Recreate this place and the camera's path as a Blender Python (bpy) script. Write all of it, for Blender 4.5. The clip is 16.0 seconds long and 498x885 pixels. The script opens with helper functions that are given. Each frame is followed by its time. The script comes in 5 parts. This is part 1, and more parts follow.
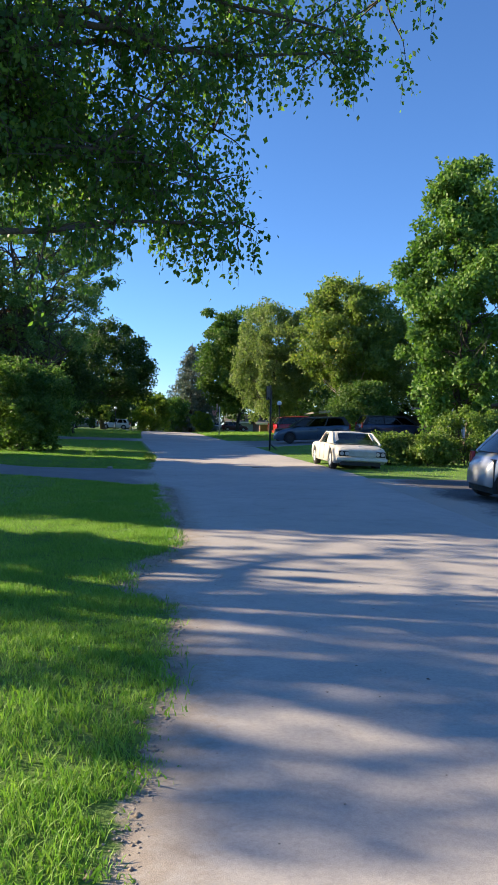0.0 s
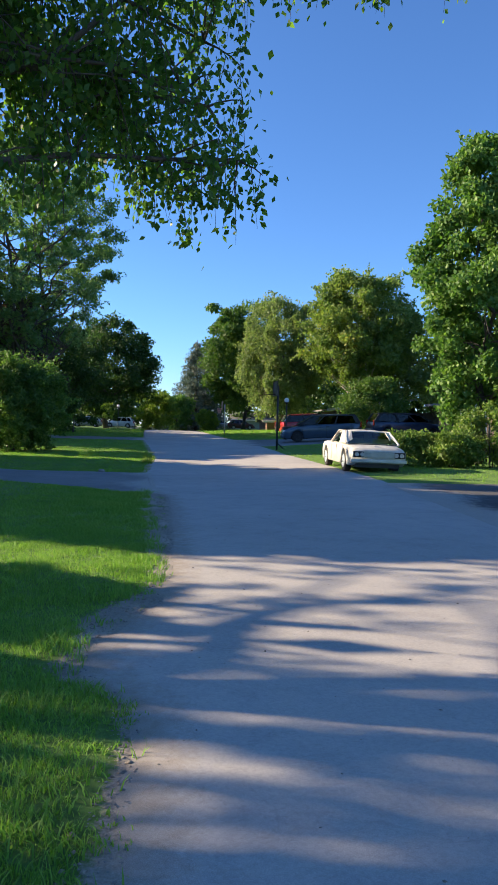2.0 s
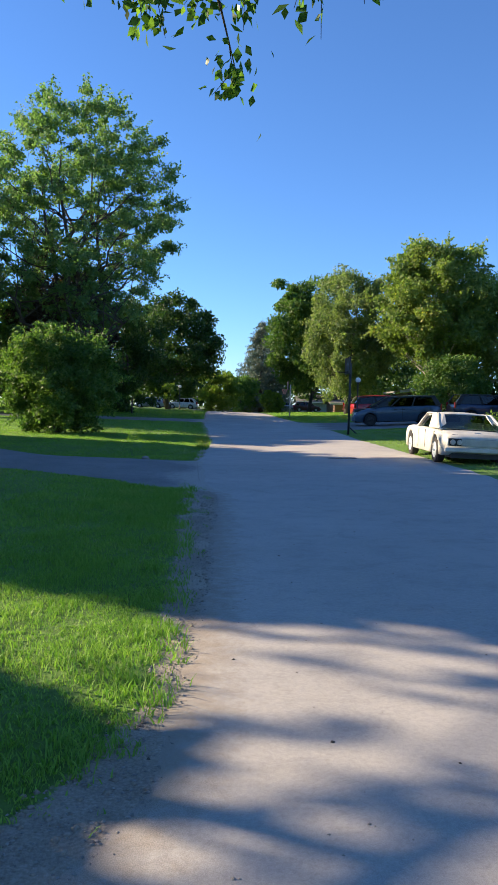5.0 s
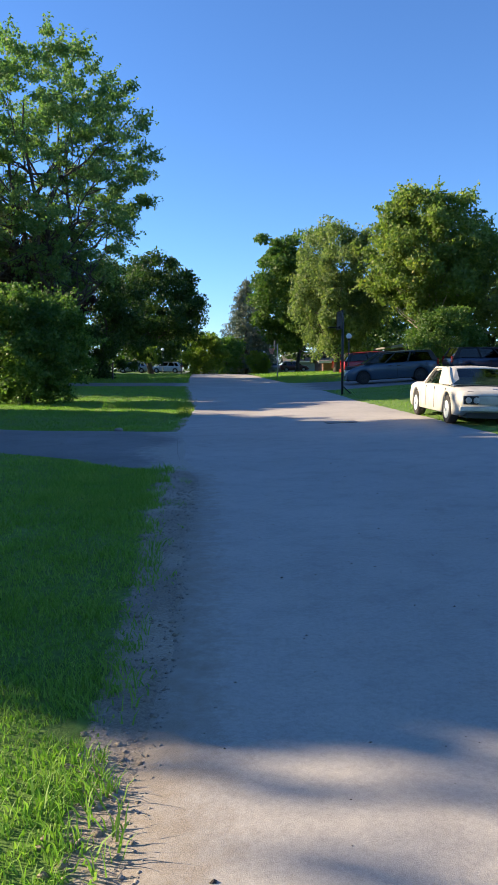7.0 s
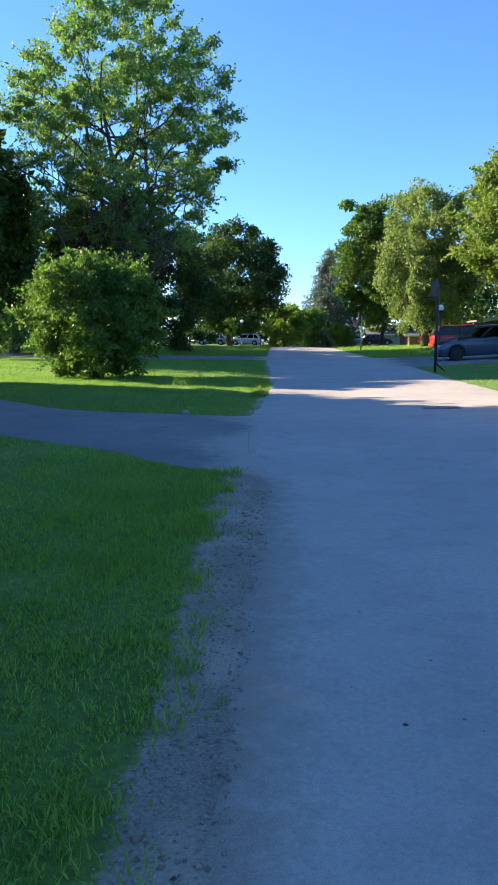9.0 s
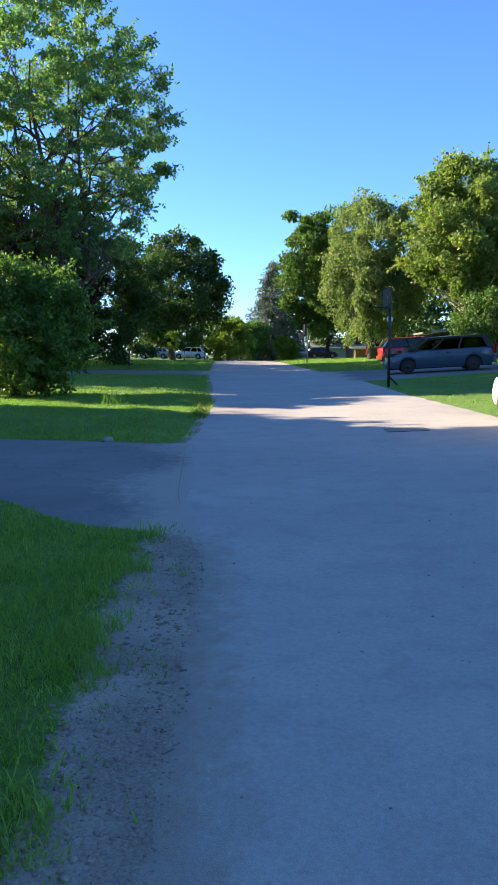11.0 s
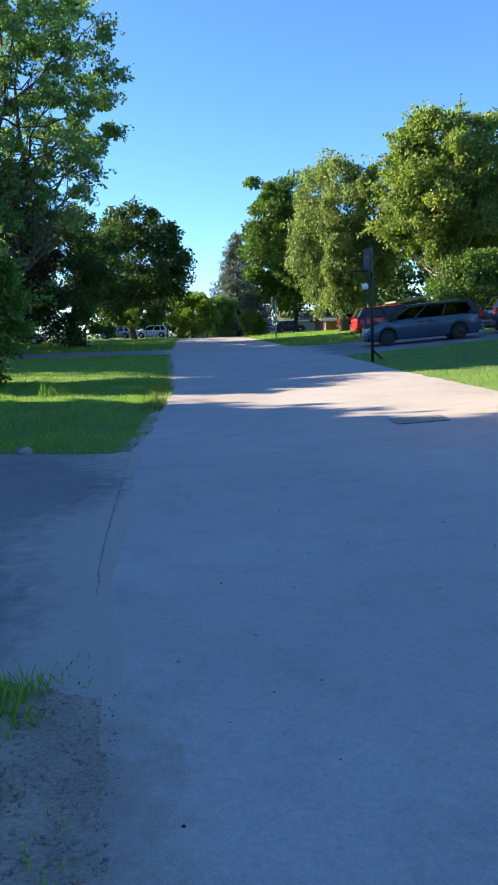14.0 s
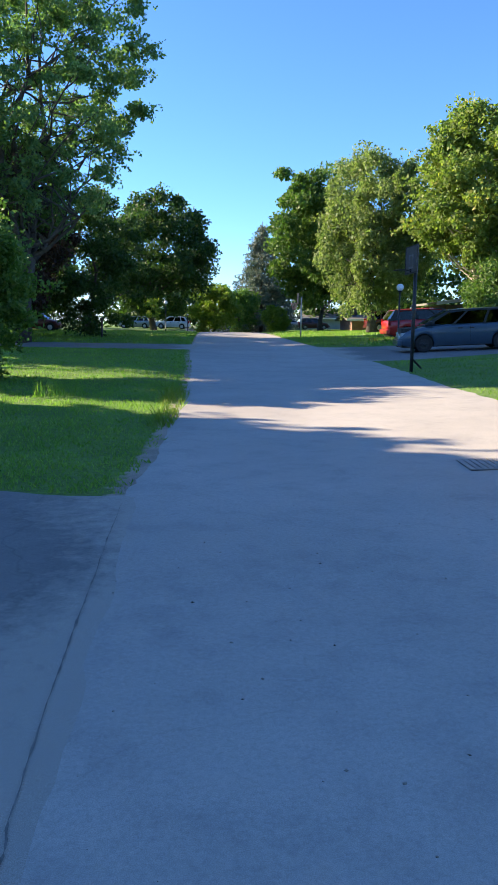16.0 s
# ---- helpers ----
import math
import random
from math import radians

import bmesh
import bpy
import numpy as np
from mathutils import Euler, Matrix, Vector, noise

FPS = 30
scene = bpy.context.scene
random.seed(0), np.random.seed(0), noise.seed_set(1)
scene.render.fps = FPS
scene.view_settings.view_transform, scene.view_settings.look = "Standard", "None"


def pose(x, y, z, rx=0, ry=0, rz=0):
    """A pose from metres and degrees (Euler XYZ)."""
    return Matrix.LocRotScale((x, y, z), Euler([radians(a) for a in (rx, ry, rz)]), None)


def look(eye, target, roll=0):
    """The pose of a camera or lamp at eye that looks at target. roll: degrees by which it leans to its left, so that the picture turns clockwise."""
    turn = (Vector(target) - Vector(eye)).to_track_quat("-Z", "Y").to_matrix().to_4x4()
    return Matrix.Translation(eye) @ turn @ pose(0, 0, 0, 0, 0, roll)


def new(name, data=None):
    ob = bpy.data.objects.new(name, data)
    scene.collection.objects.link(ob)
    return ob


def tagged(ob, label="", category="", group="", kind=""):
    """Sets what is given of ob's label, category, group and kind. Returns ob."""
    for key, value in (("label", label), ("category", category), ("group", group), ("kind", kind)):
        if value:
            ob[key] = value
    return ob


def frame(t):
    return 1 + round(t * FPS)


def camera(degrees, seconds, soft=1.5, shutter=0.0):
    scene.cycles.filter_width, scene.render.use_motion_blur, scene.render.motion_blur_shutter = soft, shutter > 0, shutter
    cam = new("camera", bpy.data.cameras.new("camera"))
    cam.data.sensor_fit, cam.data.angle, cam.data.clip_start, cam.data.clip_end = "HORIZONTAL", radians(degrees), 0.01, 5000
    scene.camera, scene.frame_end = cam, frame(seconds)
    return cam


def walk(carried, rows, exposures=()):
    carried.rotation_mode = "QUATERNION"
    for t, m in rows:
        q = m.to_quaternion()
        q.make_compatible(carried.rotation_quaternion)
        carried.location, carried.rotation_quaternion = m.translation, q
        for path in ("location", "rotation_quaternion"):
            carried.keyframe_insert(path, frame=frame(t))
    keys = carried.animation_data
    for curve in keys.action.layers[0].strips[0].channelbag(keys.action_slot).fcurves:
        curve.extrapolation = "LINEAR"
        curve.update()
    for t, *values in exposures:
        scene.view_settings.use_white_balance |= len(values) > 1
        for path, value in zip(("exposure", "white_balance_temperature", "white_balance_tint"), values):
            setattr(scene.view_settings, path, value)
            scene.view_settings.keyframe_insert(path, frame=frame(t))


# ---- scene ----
cam = camera(36.6, 16.0, 1.1)
PATH = [
    (0, (-0.267, -7.268, 1.498), (-0.1, -5.275, 1.461), 1.5),
    (0.5, (-0.205, -6.771, 1.518), (-0.07, -4.776, 1.477), 0.6),
    (1, (-0.171, -6.201, 1.531), (-0.056, -4.205, 1.491), 1.6),
    (1.5, (-0.03, -5.624, 1.536), (0.1, -3.628, 1.504), -0.4),
    (2, (-0.027, -5.018, 1.522), (0.122, -3.024, 1.479), 1.3),
    (2.5, (0.09, -4.366, 1.498), (0.29, -2.378, 1.411), 0.2),
    (3, (0.09, -3.771, 1.493), (0.217, -1.778, 1.37), 0.7),
    (3.5, (0.158, -3.161, 1.513), (0.291, -1.168, 1.416), 0.8),
    (4, (0.171, -2.567, 1.508), (0.184, -0.568, 1.445), 1.1),
    (4.2, (0.159, -2.3, 1.491), (0.138, -0.301, 1.428), 1.8),
    (6.5, (0.062, 0.349, 1.456), (0.046, 2.34, 1.265), 1.0),
    (7, (0.097, 0.966, 1.449), (0.108, 2.956, 1.254), -0.2),
    (7.5, (0.072, 1.53, 1.452), (0.031, 3.52, 1.26), 0.5),
    (8, (0.043, 2.112, 1.469), (-0.016, 4.102, 1.275), 0.7),
    (8.5, (0.051, 2.684, 1.476), (-0.158, 4.66, 1.253), -0.5),
    (9, (0.004, 3.211, 1.509), (-0.192, 5.183, 1.241), 0.3),
    (9.5, (0.036, 3.77, 1.514), (-0.105, 5.748, 1.254), -0.2),
    (10, (-0.049, 4.428, 1.497), (-0.137, 6.415, 1.285), 0.9),
    (10.2, (-0.054, 4.674, 1.522), (-0.105, 6.663, 1.321), 0.4),
    (12.3, (-0.036, 6.786, 1.467), (-0.101, 8.763, 1.169), -0.6),
    (12.5, (-0.048, 7.029, 1.487), (-0.108, 9.007, 1.2), -0.7),
    (13, (-0.024, 7.603, 1.477), (-0.101, 9.584, 1.213), -2.1),
    (13.5, (-0.117, 8.12, 1.485), (-0.172, 10.101, 1.214), -0.9),
    (14, (-0.089, 8.703, 1.473), (-0.064, 10.681, 1.177), -2.0),
    (14.5, (-0.134, 9.196, 1.532), (-0.087, 11.171, 1.221), -1.4),
    (15, (-0.12, 9.774, 1.529), (-0.068, 11.754, 1.252), -2.1),
    (15.5, (-0.116, 10.305, 1.562), (-0.144, 12.283, 1.269), -1.1),
    (16, (-0.209, 10.99, 1.627), (-0.225, 12.966, 1.316), 0.7),
]
EXPO = [(0, 1.38, 6080, 13), (8.0, 1.38, 6080, 13), (8.8, 1.84, 6000, 13), (16, 1.82, 6000, 13)]
walk(cam, [(t, look(eye, target, roll)) for t, eye, target, roll in PATH], EXPO)

# ---------------------------------------------------------------- light
SUN_ELEV, SUN_AZ = 22.0, 75.0          # degrees; azimuth counted from +y towards -x
world = bpy.data.worlds.new("sky")
scene.world = world
world.use_nodes = True
wn = world.node_tree.nodes
wn.clear()
sky = wn.new("ShaderNodeTexSky")
sky.sky_type = "NISHITA"
sky.sun_disc = False
sky.sun_elevation = radians(SUN_ELEV)
sky.sun_rotation = radians(-SUN_AZ)
sky.air_density, sky.dust_density, sky.ozone_density = 0.9, 0.0, 7.0
bg = wn.new("ShaderNodeBackground")
bg.inputs["Strength"].default_value = 0.086
wout = wn.new("ShaderNodeOutputWorld")
world.node_tree.links.new(sky.outputs[0], bg.inputs[0])
world.node_tree.links.new(bg.outputs[0], wout.inputs[0])
sun = bpy.data.lights.new("sun", "SUN")
sun.energy, sun.angle, sun.color = 5.0, radians(0.55), (1.0, 0.79, 0.51)
sun_ob = new("sun", sun)
se, sa = radians(SUN_ELEV), radians(SUN_AZ)
sun_ob.matrix_world = look((-40 * math.sin(sa), 40 * math.cos(sa), 30), (-40 * math.sin(sa) + math.cos(se) * math.sin(sa), 40 * math.cos(sa) - math.cos(se) * math.cos(sa), 30 - math.sin(se)))


# ---------------------------------------------------------------- materials
def nodes_of(name):
    m = bpy.data.materials.new(name)
    m.use_nodes = True
    t = m.node_tree
    return m, t, t.nodes["Principled BSDF"]


def noise_node(t, scale, detail=4.0, rough=0.6, world_space=True):
    co = t.nodes.new("ShaderNodeNewGeometry") if world_space else t.nodes.new("ShaderNodeTexCoord")
    n = t.nodes.new("ShaderNodeTexNoise")
    n.inputs["Scale"].default_value, n.inputs["Detail"].default_value, n.inputs["Roughness"].default_value = scale, detail, rough
    t.links.new(co.outputs["Position" if world_space else "Object"], n.inputs["Vector"])
    return n


def ramp(t, src, stops):
    r = t.nodes.new("ShaderNodeValToRGB")
    e = r.color_ramp.elements
    while len(e) < len(stops):
        e.new(0.5)
    for el, (p, c) in zip(e, stops):
        el.position, el.color = p, (*c, 1)
    t.links.new(src, r.inputs[0])
    return r


def mix(t, kind, fac, a, b):
    m = t.nodes.new("ShaderNodeMix")
    m.data_type, m.blend_type = "RGBA", kind
    if isinstance(fac, float):
        m.inputs[0].default_value = fac
    else:
        t.links.new(fac, m.inputs[0])
    for v, i in ((a, 6), (b, 7)):
        if isinstance(v, tuple):
            m.inputs[i].default_value = (*v, 1)
        else:
            t.links.new(v, m.inputs[i])
    return m.outputs[2]


def bump(t, src, dist, strength=0.6, chain=None):
    b = t.nodes.new("ShaderNodeBump")
    b.inputs["Distance"].default_value, b.inputs["Strength"].default_value = dist, strength
    t.links.new(src, b.inputs["Height"])
    if chain:
        t.links.new(chain.outputs[0], b.inputs["Normal"])
    return b


def surface(name, c1, c2, big, small, rough=0.8, metal=0.0, relief=0.004, world_space=False, grain=0.5, coat=0.0):
    """A surface with stains at one scale and grain at another."""
    m, t, p = nodes_of(name)
    n1, n2 = noise_node(t, big, 5, 0.6, world_space), noise_node(t, small, 3, 0.7, world_space)
    base = ramp(t, n1.outputs[0], [(0.3, c1), (0.7, c2)])
    fine = ramp(t, n2.outputs[0], [(0.25, (0.6, 0.6, 0.6)), (0.75, (1.25, 1.25, 1.25))])
    t.links.new(mix(t, "MULTIPLY", grain, base.outputs[0], fine.outputs[0]), p.inputs["Base Color"])
    p.inputs["Roughness"].default_value, p.inputs["Metallic"].default_value = rough, metal
    p.inputs["Coat Weight"].default_value = coat
    if relief:
        t.links.new(bump(t, n2.outputs[0], relief).outputs[0], p.inputs["Normal"])
    return m


def leafy(name, stops, through_light=0.4, rough=0.55, hue_noise=0.35):
    """Leaves: each with its own tint, letting light through."""
    m, t, p = nodes_of(name)
    g = t.nodes.new("ShaderNodeNewGeometry")
    n = noise_node(t, hue_noise, 2)
    add = t.nodes.new("ShaderNodeMath")
    add.operation = "MULTIPLY_ADD"
    add.inputs[1].default_value, add.inputs[2].default_value = 0.55, 0.0
    t.links.new(g.outputs["Random Per Island"], add.inputs[0])
    sub = t.nodes.new("ShaderNodeMath")
    sub.operation = "MULTIPLY_ADD"
    sub.inputs[1].default_value = 0.6
    t.links.new(n.outputs[0], sub.inputs[0])
    t.links.new(add.outputs[0], sub.inputs[2])
    r = ramp(t, sub.outputs[0], stops)
    t.links.new(r.outputs[0], p.inputs["Base Color"])
    p.inputs["Roughness"].default_value = rough
    p.inputs["Specular IOR Level"].default_value = 0.35
    tr = t.nodes.new("ShaderNodeBsdfTranslucent")
    t.links.new(mix(t, "MULTIPLY", 1.0, r.outputs[0], (1.3, 1.5, 0.62)), tr.inputs[0])
    ms = t.nodes.new("ShaderNodeMixShader")
    ms.inputs[0].default_value = through_light
    t.links.new(p.outputs[0], ms.inputs[1])
    t.links.new(tr.outputs[0], ms.inputs[2])
    t.links.new(ms.outputs[0], t.nodes["Material Output"].inputs[0])
    return m


def asphalt(name, dark, light, fleck, dust, soil_dark=(0.27, 0.245, 0.21), soil_light=(0.47, 0.43, 0.375)):
    m, t, p = nodes_of(name)
    n1, n2, n3 = noise_node(t, 0.35, 5), noise_node(t, 2.3, 6, 0.7), noise_node(t, 220, 2, 0.8)
    base = ramp(t, n1.outputs[0], [(0.3, dark), (0.7, light)])
    stain = ramp(t, n2.outputs[0], [(0.28, (0.78, 0.78, 0.8)), (0.5, (1, 1, 1)), (0.8, (1.08, 1.06, 1.03))])
    a = mix(t, "MULTIPLY", 0.8, base.outputs[0], stain.outputs[0])
    grit = ramp(t, n3.outputs[0], [(0.3, (0.5, 0.5, 0.5)), (0.52, (1, 1, 1)), (0.72, (1.5, 1.48, 1.44))])
    b = mix(t, "MULTIPLY", fleck, a, grit.outputs[0])
    n5 = noise_node(t, 38, 5, 0.8)
    mottle = ramp(t, n5.outputs[0], [(0.3, (0.74, 0.74, 0.75)), (0.55, (1, 1, 1)), (0.75, (1.16, 1.15, 1.13))])
    b = mix(t, "MULTIPLY", 0.75, b, mottle.outputs[0])
    v = t.nodes.new("ShaderNodeTexVoronoi")
    v.feature, v.inputs["Scale"].default_value = "DISTANCE_TO_EDGE", 0.22
    co = t.nodes.new("ShaderNodeNewGeometry")
    warp = noise_node(t, 1.2, 5)
    wv = t.nodes.new("ShaderNodeVectorMath")
    wv.operation = "MULTIPLY_ADD"
    wv.inputs[1].default_value = (1.3, 1.3, 0)
    t.links.new(warp.outputs["Color"], wv.inputs[0])
    t.links.new(co.outputs["Position"], wv.inputs[2])
    t.links.new(wv.outputs[0], v.inputs["Vector"])
    crack = ramp(t, v.outputs["Distance"], [(0.0, (0.72, 0.72, 0.72)), (0.004, (1, 1, 1))])
    c = mix(t, "MULTIPLY", dust, b, crack.outputs[0])
    at = t.nodes.new("ShaderNodeAttribute")
    at.attribute_name = "edge_dirt"
    n4 = noise_node(t, 7.0, 6, 0.75)
    s1 = t.nodes.new("ShaderNodeMath")
    s1.operation = "ADD"
    t.links.new(at.outputs["Fac"], s1.inputs[0])
    t.links.new(n4.outputs[0], s1.inputs[1])
    fac = ramp(t, s1.outputs[0], [(0.62, (0, 0, 0)), (0.98, (1, 1, 1))])
    soil = ramp(t, n3.outputs[0], [(0.3, soil_dark), (0.7, soil_light)])
    c = mix(t, "MIX", fac.outputs[0], c, soil.outputs[0])
    t.links.new(c, p.inputs["Base Color"])
    p.inputs["Roughness"].default_value = 0.85
    b1 = bump(t, n3.outputs[0], 0.003, 0.5)
    t.links.new(bump(t, n2.outputs[0], 0.01, 0.35, b1).outputs[0], p.inputs["Normal"])
    return m


def car_paint(name, c, rough=0.3, dull=0.0, metal=0.0):
    m, t, p = nodes_of(name)
    n = noise_node(t, 3.0, 5, 0.6, False)
    c2 = tuple(v * (0.86 - dull * 0.25) for v in c)
    r = ramp(t, n.outputs[0], [(0.3, c2), (0.65, c)])
    t.links.new(r.outputs[0], p.inputs["Base Color"])
    p.inputs["Roughness"].default_value, p.inputs["Metallic"].default_value = rough, metal
    p.inputs["Coat Weight"].default_value, p.inputs["Coat Roughness"].default_value = 0.6 * (1 - dull), 0.08 + dull * 0.3
    return m


M_ASPHALT = asphalt("old_road_asphalt", (0.375, 0.352, 0.322), (0.465, 0.437, 0.4), 0.38, 0.3, (0.19, 0.16, 0.125), (0.4, 0.35, 0.29))
M_DRIVE = asphalt("driveway_asphalt", (0.17, 0.165, 0.16), (0.25, 0.242, 0.23), 0.5, 0.7)
M_DRIVE_DARK = asphalt("dark_driveway_asphalt", (0.075, 0.075, 0.078), (0.11, 0.108, 0.108), 0.6, 0.4)
M_GRAVEL = surface("roadside_gravel", (0.19, 0.172, 0.15), (0.34, 0.31, 0.27), 1.8, 45, 0.95, 0, 0.02, True, 0.9)
M_DIRT = surface("bare_dirt", (0.19, 0.15, 0.11), (0.37, 0.325, 0.265), 3.5, 60, 0.95, 0, 0.012, True, 0.8)
M_STONE = surface("pebble_stone", (0.17, 0.155, 0.14), (0.36, 0.34, 0.31), 9, 90, 0.9, 0, 0.002, True, 0.6)
M_GRASS = leafy("grass_blades", [(0.05, (0.09, 0.195, 0.024)), (0.45, (0.16, 0.31, 0.044)), (0.8, (0.25, 0.39, 0.072)), (1.0, (0.36, 0.42, 0.14))], 0.35, 0.6, 0.9)
M_BARK = surface("grey_bark", (0.045, 0.038, 0.032), (0.12, 0.1, 0.085), 5, 38, 0.95, 0, 0.03, False, 0.8)
M_BARK_PALE = surface("pale_birch_bark", (0.28, 0.23, 0.18), (0.55, 0.48, 0.4), 3, 25, 0.85, 0, 0.01, False, 0.7)
L_NEAR = leafy("poplar_leaves", [(0.1, (0.034, 0.084, 0.020)), (0.5, (0.068, 0.143, 0.034)), (0.9, (0.143, 0.236, 0.042))], 0.6, 0.4)
L_MAPLE = leafy("maple_leaves", [(0.1, (0.046, 0.105, 0.025)), (0.5, (0.090, 0.187, 0.039)), (0.9, (0.179, 0.277, 0.057))], 0.35)
L_DEEP = leafy("deep_green_maple_leaves", [(0.1, (0.035, 0.08, 0.016)), (0.5, (0.065, 0.135, 0.026)), (0.9, (0.13, 0.2, 0.04))], 0.35)
L_SILVER = leafy("silver_maple_leaves", [(0.1, (0.060, 0.125, 0.055)), (0.5, (0.115, 0.205, 0.08)), (0.9, (0.21, 0.30, 0.1))], 0.45)
L_DARK = leafy("dense_dark_leaves", [(0.1, (0.018, 0.045, 0.011)), (0.5, (0.037, 0.083, 0.018)), (0.9, (0.081, 0.138, 0.025))], 0.3)
L_PURPLE = leafy("purple_plum_leaves", [(0.1, (0.02, 0.011, 0.012)), (0.5, (0.04, 0.022, 0.018)), (0.9, (0.075, 0.045, 0.025))], 0.25)
L_BIRCH = leafy("birch_leaves", [(0.1, (0.078, 0.128, 0.048)), (0.5, (0.145, 0.205, 0.078)), (0.9, (0.245, 0.29, 0.115))], 0.45)
L_LOCUST = leafy("locust_leaves", [(0.1, (0.078, 0.128, 0.034)), (0.5, (0.145, 0.21, 0.055)), (0.82, (0.225, 0.285, 0.07)), (0.98, (0.40, 0.34, 0.07))], 0.45)
L_SPRUCE = leafy("spruce_needles", [(0.1, (0.046, 0.084, 0.066)), (0.5, (0.104, 0.150, 0.121)), (0.9, (0.225, 0.225, 0.168))], 0.12, 0.7)
L_SHRUB = leafy("shrub_leaves", [(0.1, (0.056, 0.106, 0.022)), (0.5, (0.106, 0.188, 0.037)), (0.9, (0.213, 0.275, 0.075))], 0.38)
L_BUSH = leafy("bush_leaves", [(0.1, (0.036, 0.085, 0.018)), (0.5, (0.08, 0.16, 0.032)), (0.9, (0.17, 0.255, 0.06))], 0.38)
L_LIME = leafy("lime_green_leaves", [(0.1, (0.075, 0.138, 0.019)), (0.5, (0.150, 0.237, 0.031)), (0.9, (0.263, 0.325, 0.056))], 0.42)
M_RUBBER = surface("tyre_rubber", (0.012, 0.012, 0.013), (0.03, 0.029, 0.028), 8, 60, 0.85, 0, 0.002)
M_STEEL = surface("painted_black_steel", (0.012, 0.012, 0.014), (0.03, 0.03, 0.034), 6, 50, 0.5, 0, 0.001)
M_GRATE = surface("worn_iron_grate", (0.24, 0.23, 0.215), (0.36, 0.345, 0.32), 6, 50, 0.75, 0.1, 0.002)
M_RIM = surface("alloy_rim", (0.42, 0.42, 0.43), (0.6, 0.6, 0.61), 8, 60, 0.4, 0.3, 0)
M_RIM_DARK = surface("dark_steel_rim", (0.02, 0.02, 0.022), (0.05, 0.05, 0.052), 8, 60, 0.5, 0.3, 0)
M_RIM_BLUE = surface("pale_blue_rim", (0.36, 0.43, 0.46), (0.5, 0.56, 0.58), 8, 60, 0.45, 0, 0)
M_CHROME = surface("dull_chrome", (0.5, 0.5, 0.5), (0.66, 0.66, 0.66), 5, 40, 0.3, 0.9, 0)
M_PLASTIC = surface("black_trim_plastic", (0.014, 0.014, 0.015), (0.03, 0.03, 0.031), 6, 60, 0.6, 0, 0.001)
M_SEAT = surface("dark_seat_fabric", (0.03, 0.03, 0.032), (0.06, 0.058, 0.055), 6, 60, 0.9, 0, 0.002)
M_TAIL = car_paint("red_tail_lamp", (0.35, 0.012, 0.01), 0.15)
M_LAMPGLASS = car_paint("clear_lamp_lens", (0.55, 0.56, 0.57), 0.12)
M_WHITE_GLOBE = surface("white_globe_glass", (0.78, 0.77, 0.74), (0.86, 0.85, 0.82), 3, 30, 0.25, 0, 0)
P_WHITE = car_paint("chalky_cream_white_paint", (0.6, 0.575, 0.5), 0.5, 0.7)
P_BLUE = car_paint("metallic_steel_blue_paint", (0.06, 0.1, 0.15), 0.32, 0.0, 0.2)
P_NAVY = car_paint("dark_blue_paint", (0.03, 0.05, 0.1), 0.32, 0.0, 0.25)
P_RED = car_paint("red_paint", (0.5, 0.022, 0.025), 0.3)
P_DARKRED = car_paint("dark_red_paint", (0.1, 0.01, 0.011), 0.3)
P_MAROON = car_paint("maroon_paint", (0.1, 0.025, 0.03), 0.3)
P_SILVER = car_paint("silver_paint", (0.46, 0.49, 0.53), 0.3, 0.0, 0.5)
P_PLAINWHITE = car_paint("white_paint", (0.72, 0.74, 0.77), 0.3)
M_SIDING = surface("tan_siding", (0.36, 0.29, 0.21), (0.46, 0.38, 0.28), 1.5, 20, 0.85, 0, 0.004)
M_WOODDARK = surface("dark_stained_boards", (0.05, 0.035, 0.026), (0.1, 0.07, 0.05), 2, 25, 0.8, 0, 0.005)
M_BEIGE = surface("beige_render", (0.4, 0.34, 0.27), (0.5, 0.43, 0.35), 1.5, 30, 0.9, 0, 0.004)
M_SAGE = surface("grey_green_garage_paint", (0.24, 0.29, 0.28), (0.32, 0.37, 0.35), 1.5, 30, 0.7, 0, 0.003)
M_ROOF = surface("grey_shingle", (0.13, 0.125, 0.12), (0.22, 0.21, 0.2), 2, 18, 0.95, 0, 0.012)
M_TRIM = surface("white_trim_paint", (0.66, 0.65, 0.62), (0.78, 0.77, 0.74), 2, 30, 0.6, 0, 0.001)
M_BRICKWALL = surface("brown_brick_wall", (0.2, 0.115, 0.085), (0.33, 0.2, 0.15), 3, 14, 0.95, 0, 0.003)
M_BOARD = surface("smoked_acrylic_backboard", (0.02, 0.022, 0.035), (0.04, 0.045, 0.065), 3, 30, 0.3, 0, 0)
M_LINE = surface("dim_board_line", (0.16, 0.17, 0.2), (0.24, 0.25, 0.28), 5, 40, 0.5, 0, 0)
M_NET = surface("faded_red_net", (0.55, 0.25, 0.2), (0.7, 0.42, 0.36), 5, 40, 0.9, 0, 0)
M_CURTAIN = surface("white_sheet_plastic", (0.6, 0.62, 0.66), (0.75, 0.77, 0.8), 2, 12, 0.5, 0, 0.01)


def glass_material(name, tint, rough=0.03):
    m, t, p = nodes_of(name)
    p.inputs["Base Color"].default_value = (*tint, 1)
    p.inputs["Roughness"].default_value = rough
    p.inputs["Transmission Weight"].default_value = 1.0
    p.inputs["IOR"].default_value = 1.45
    return m


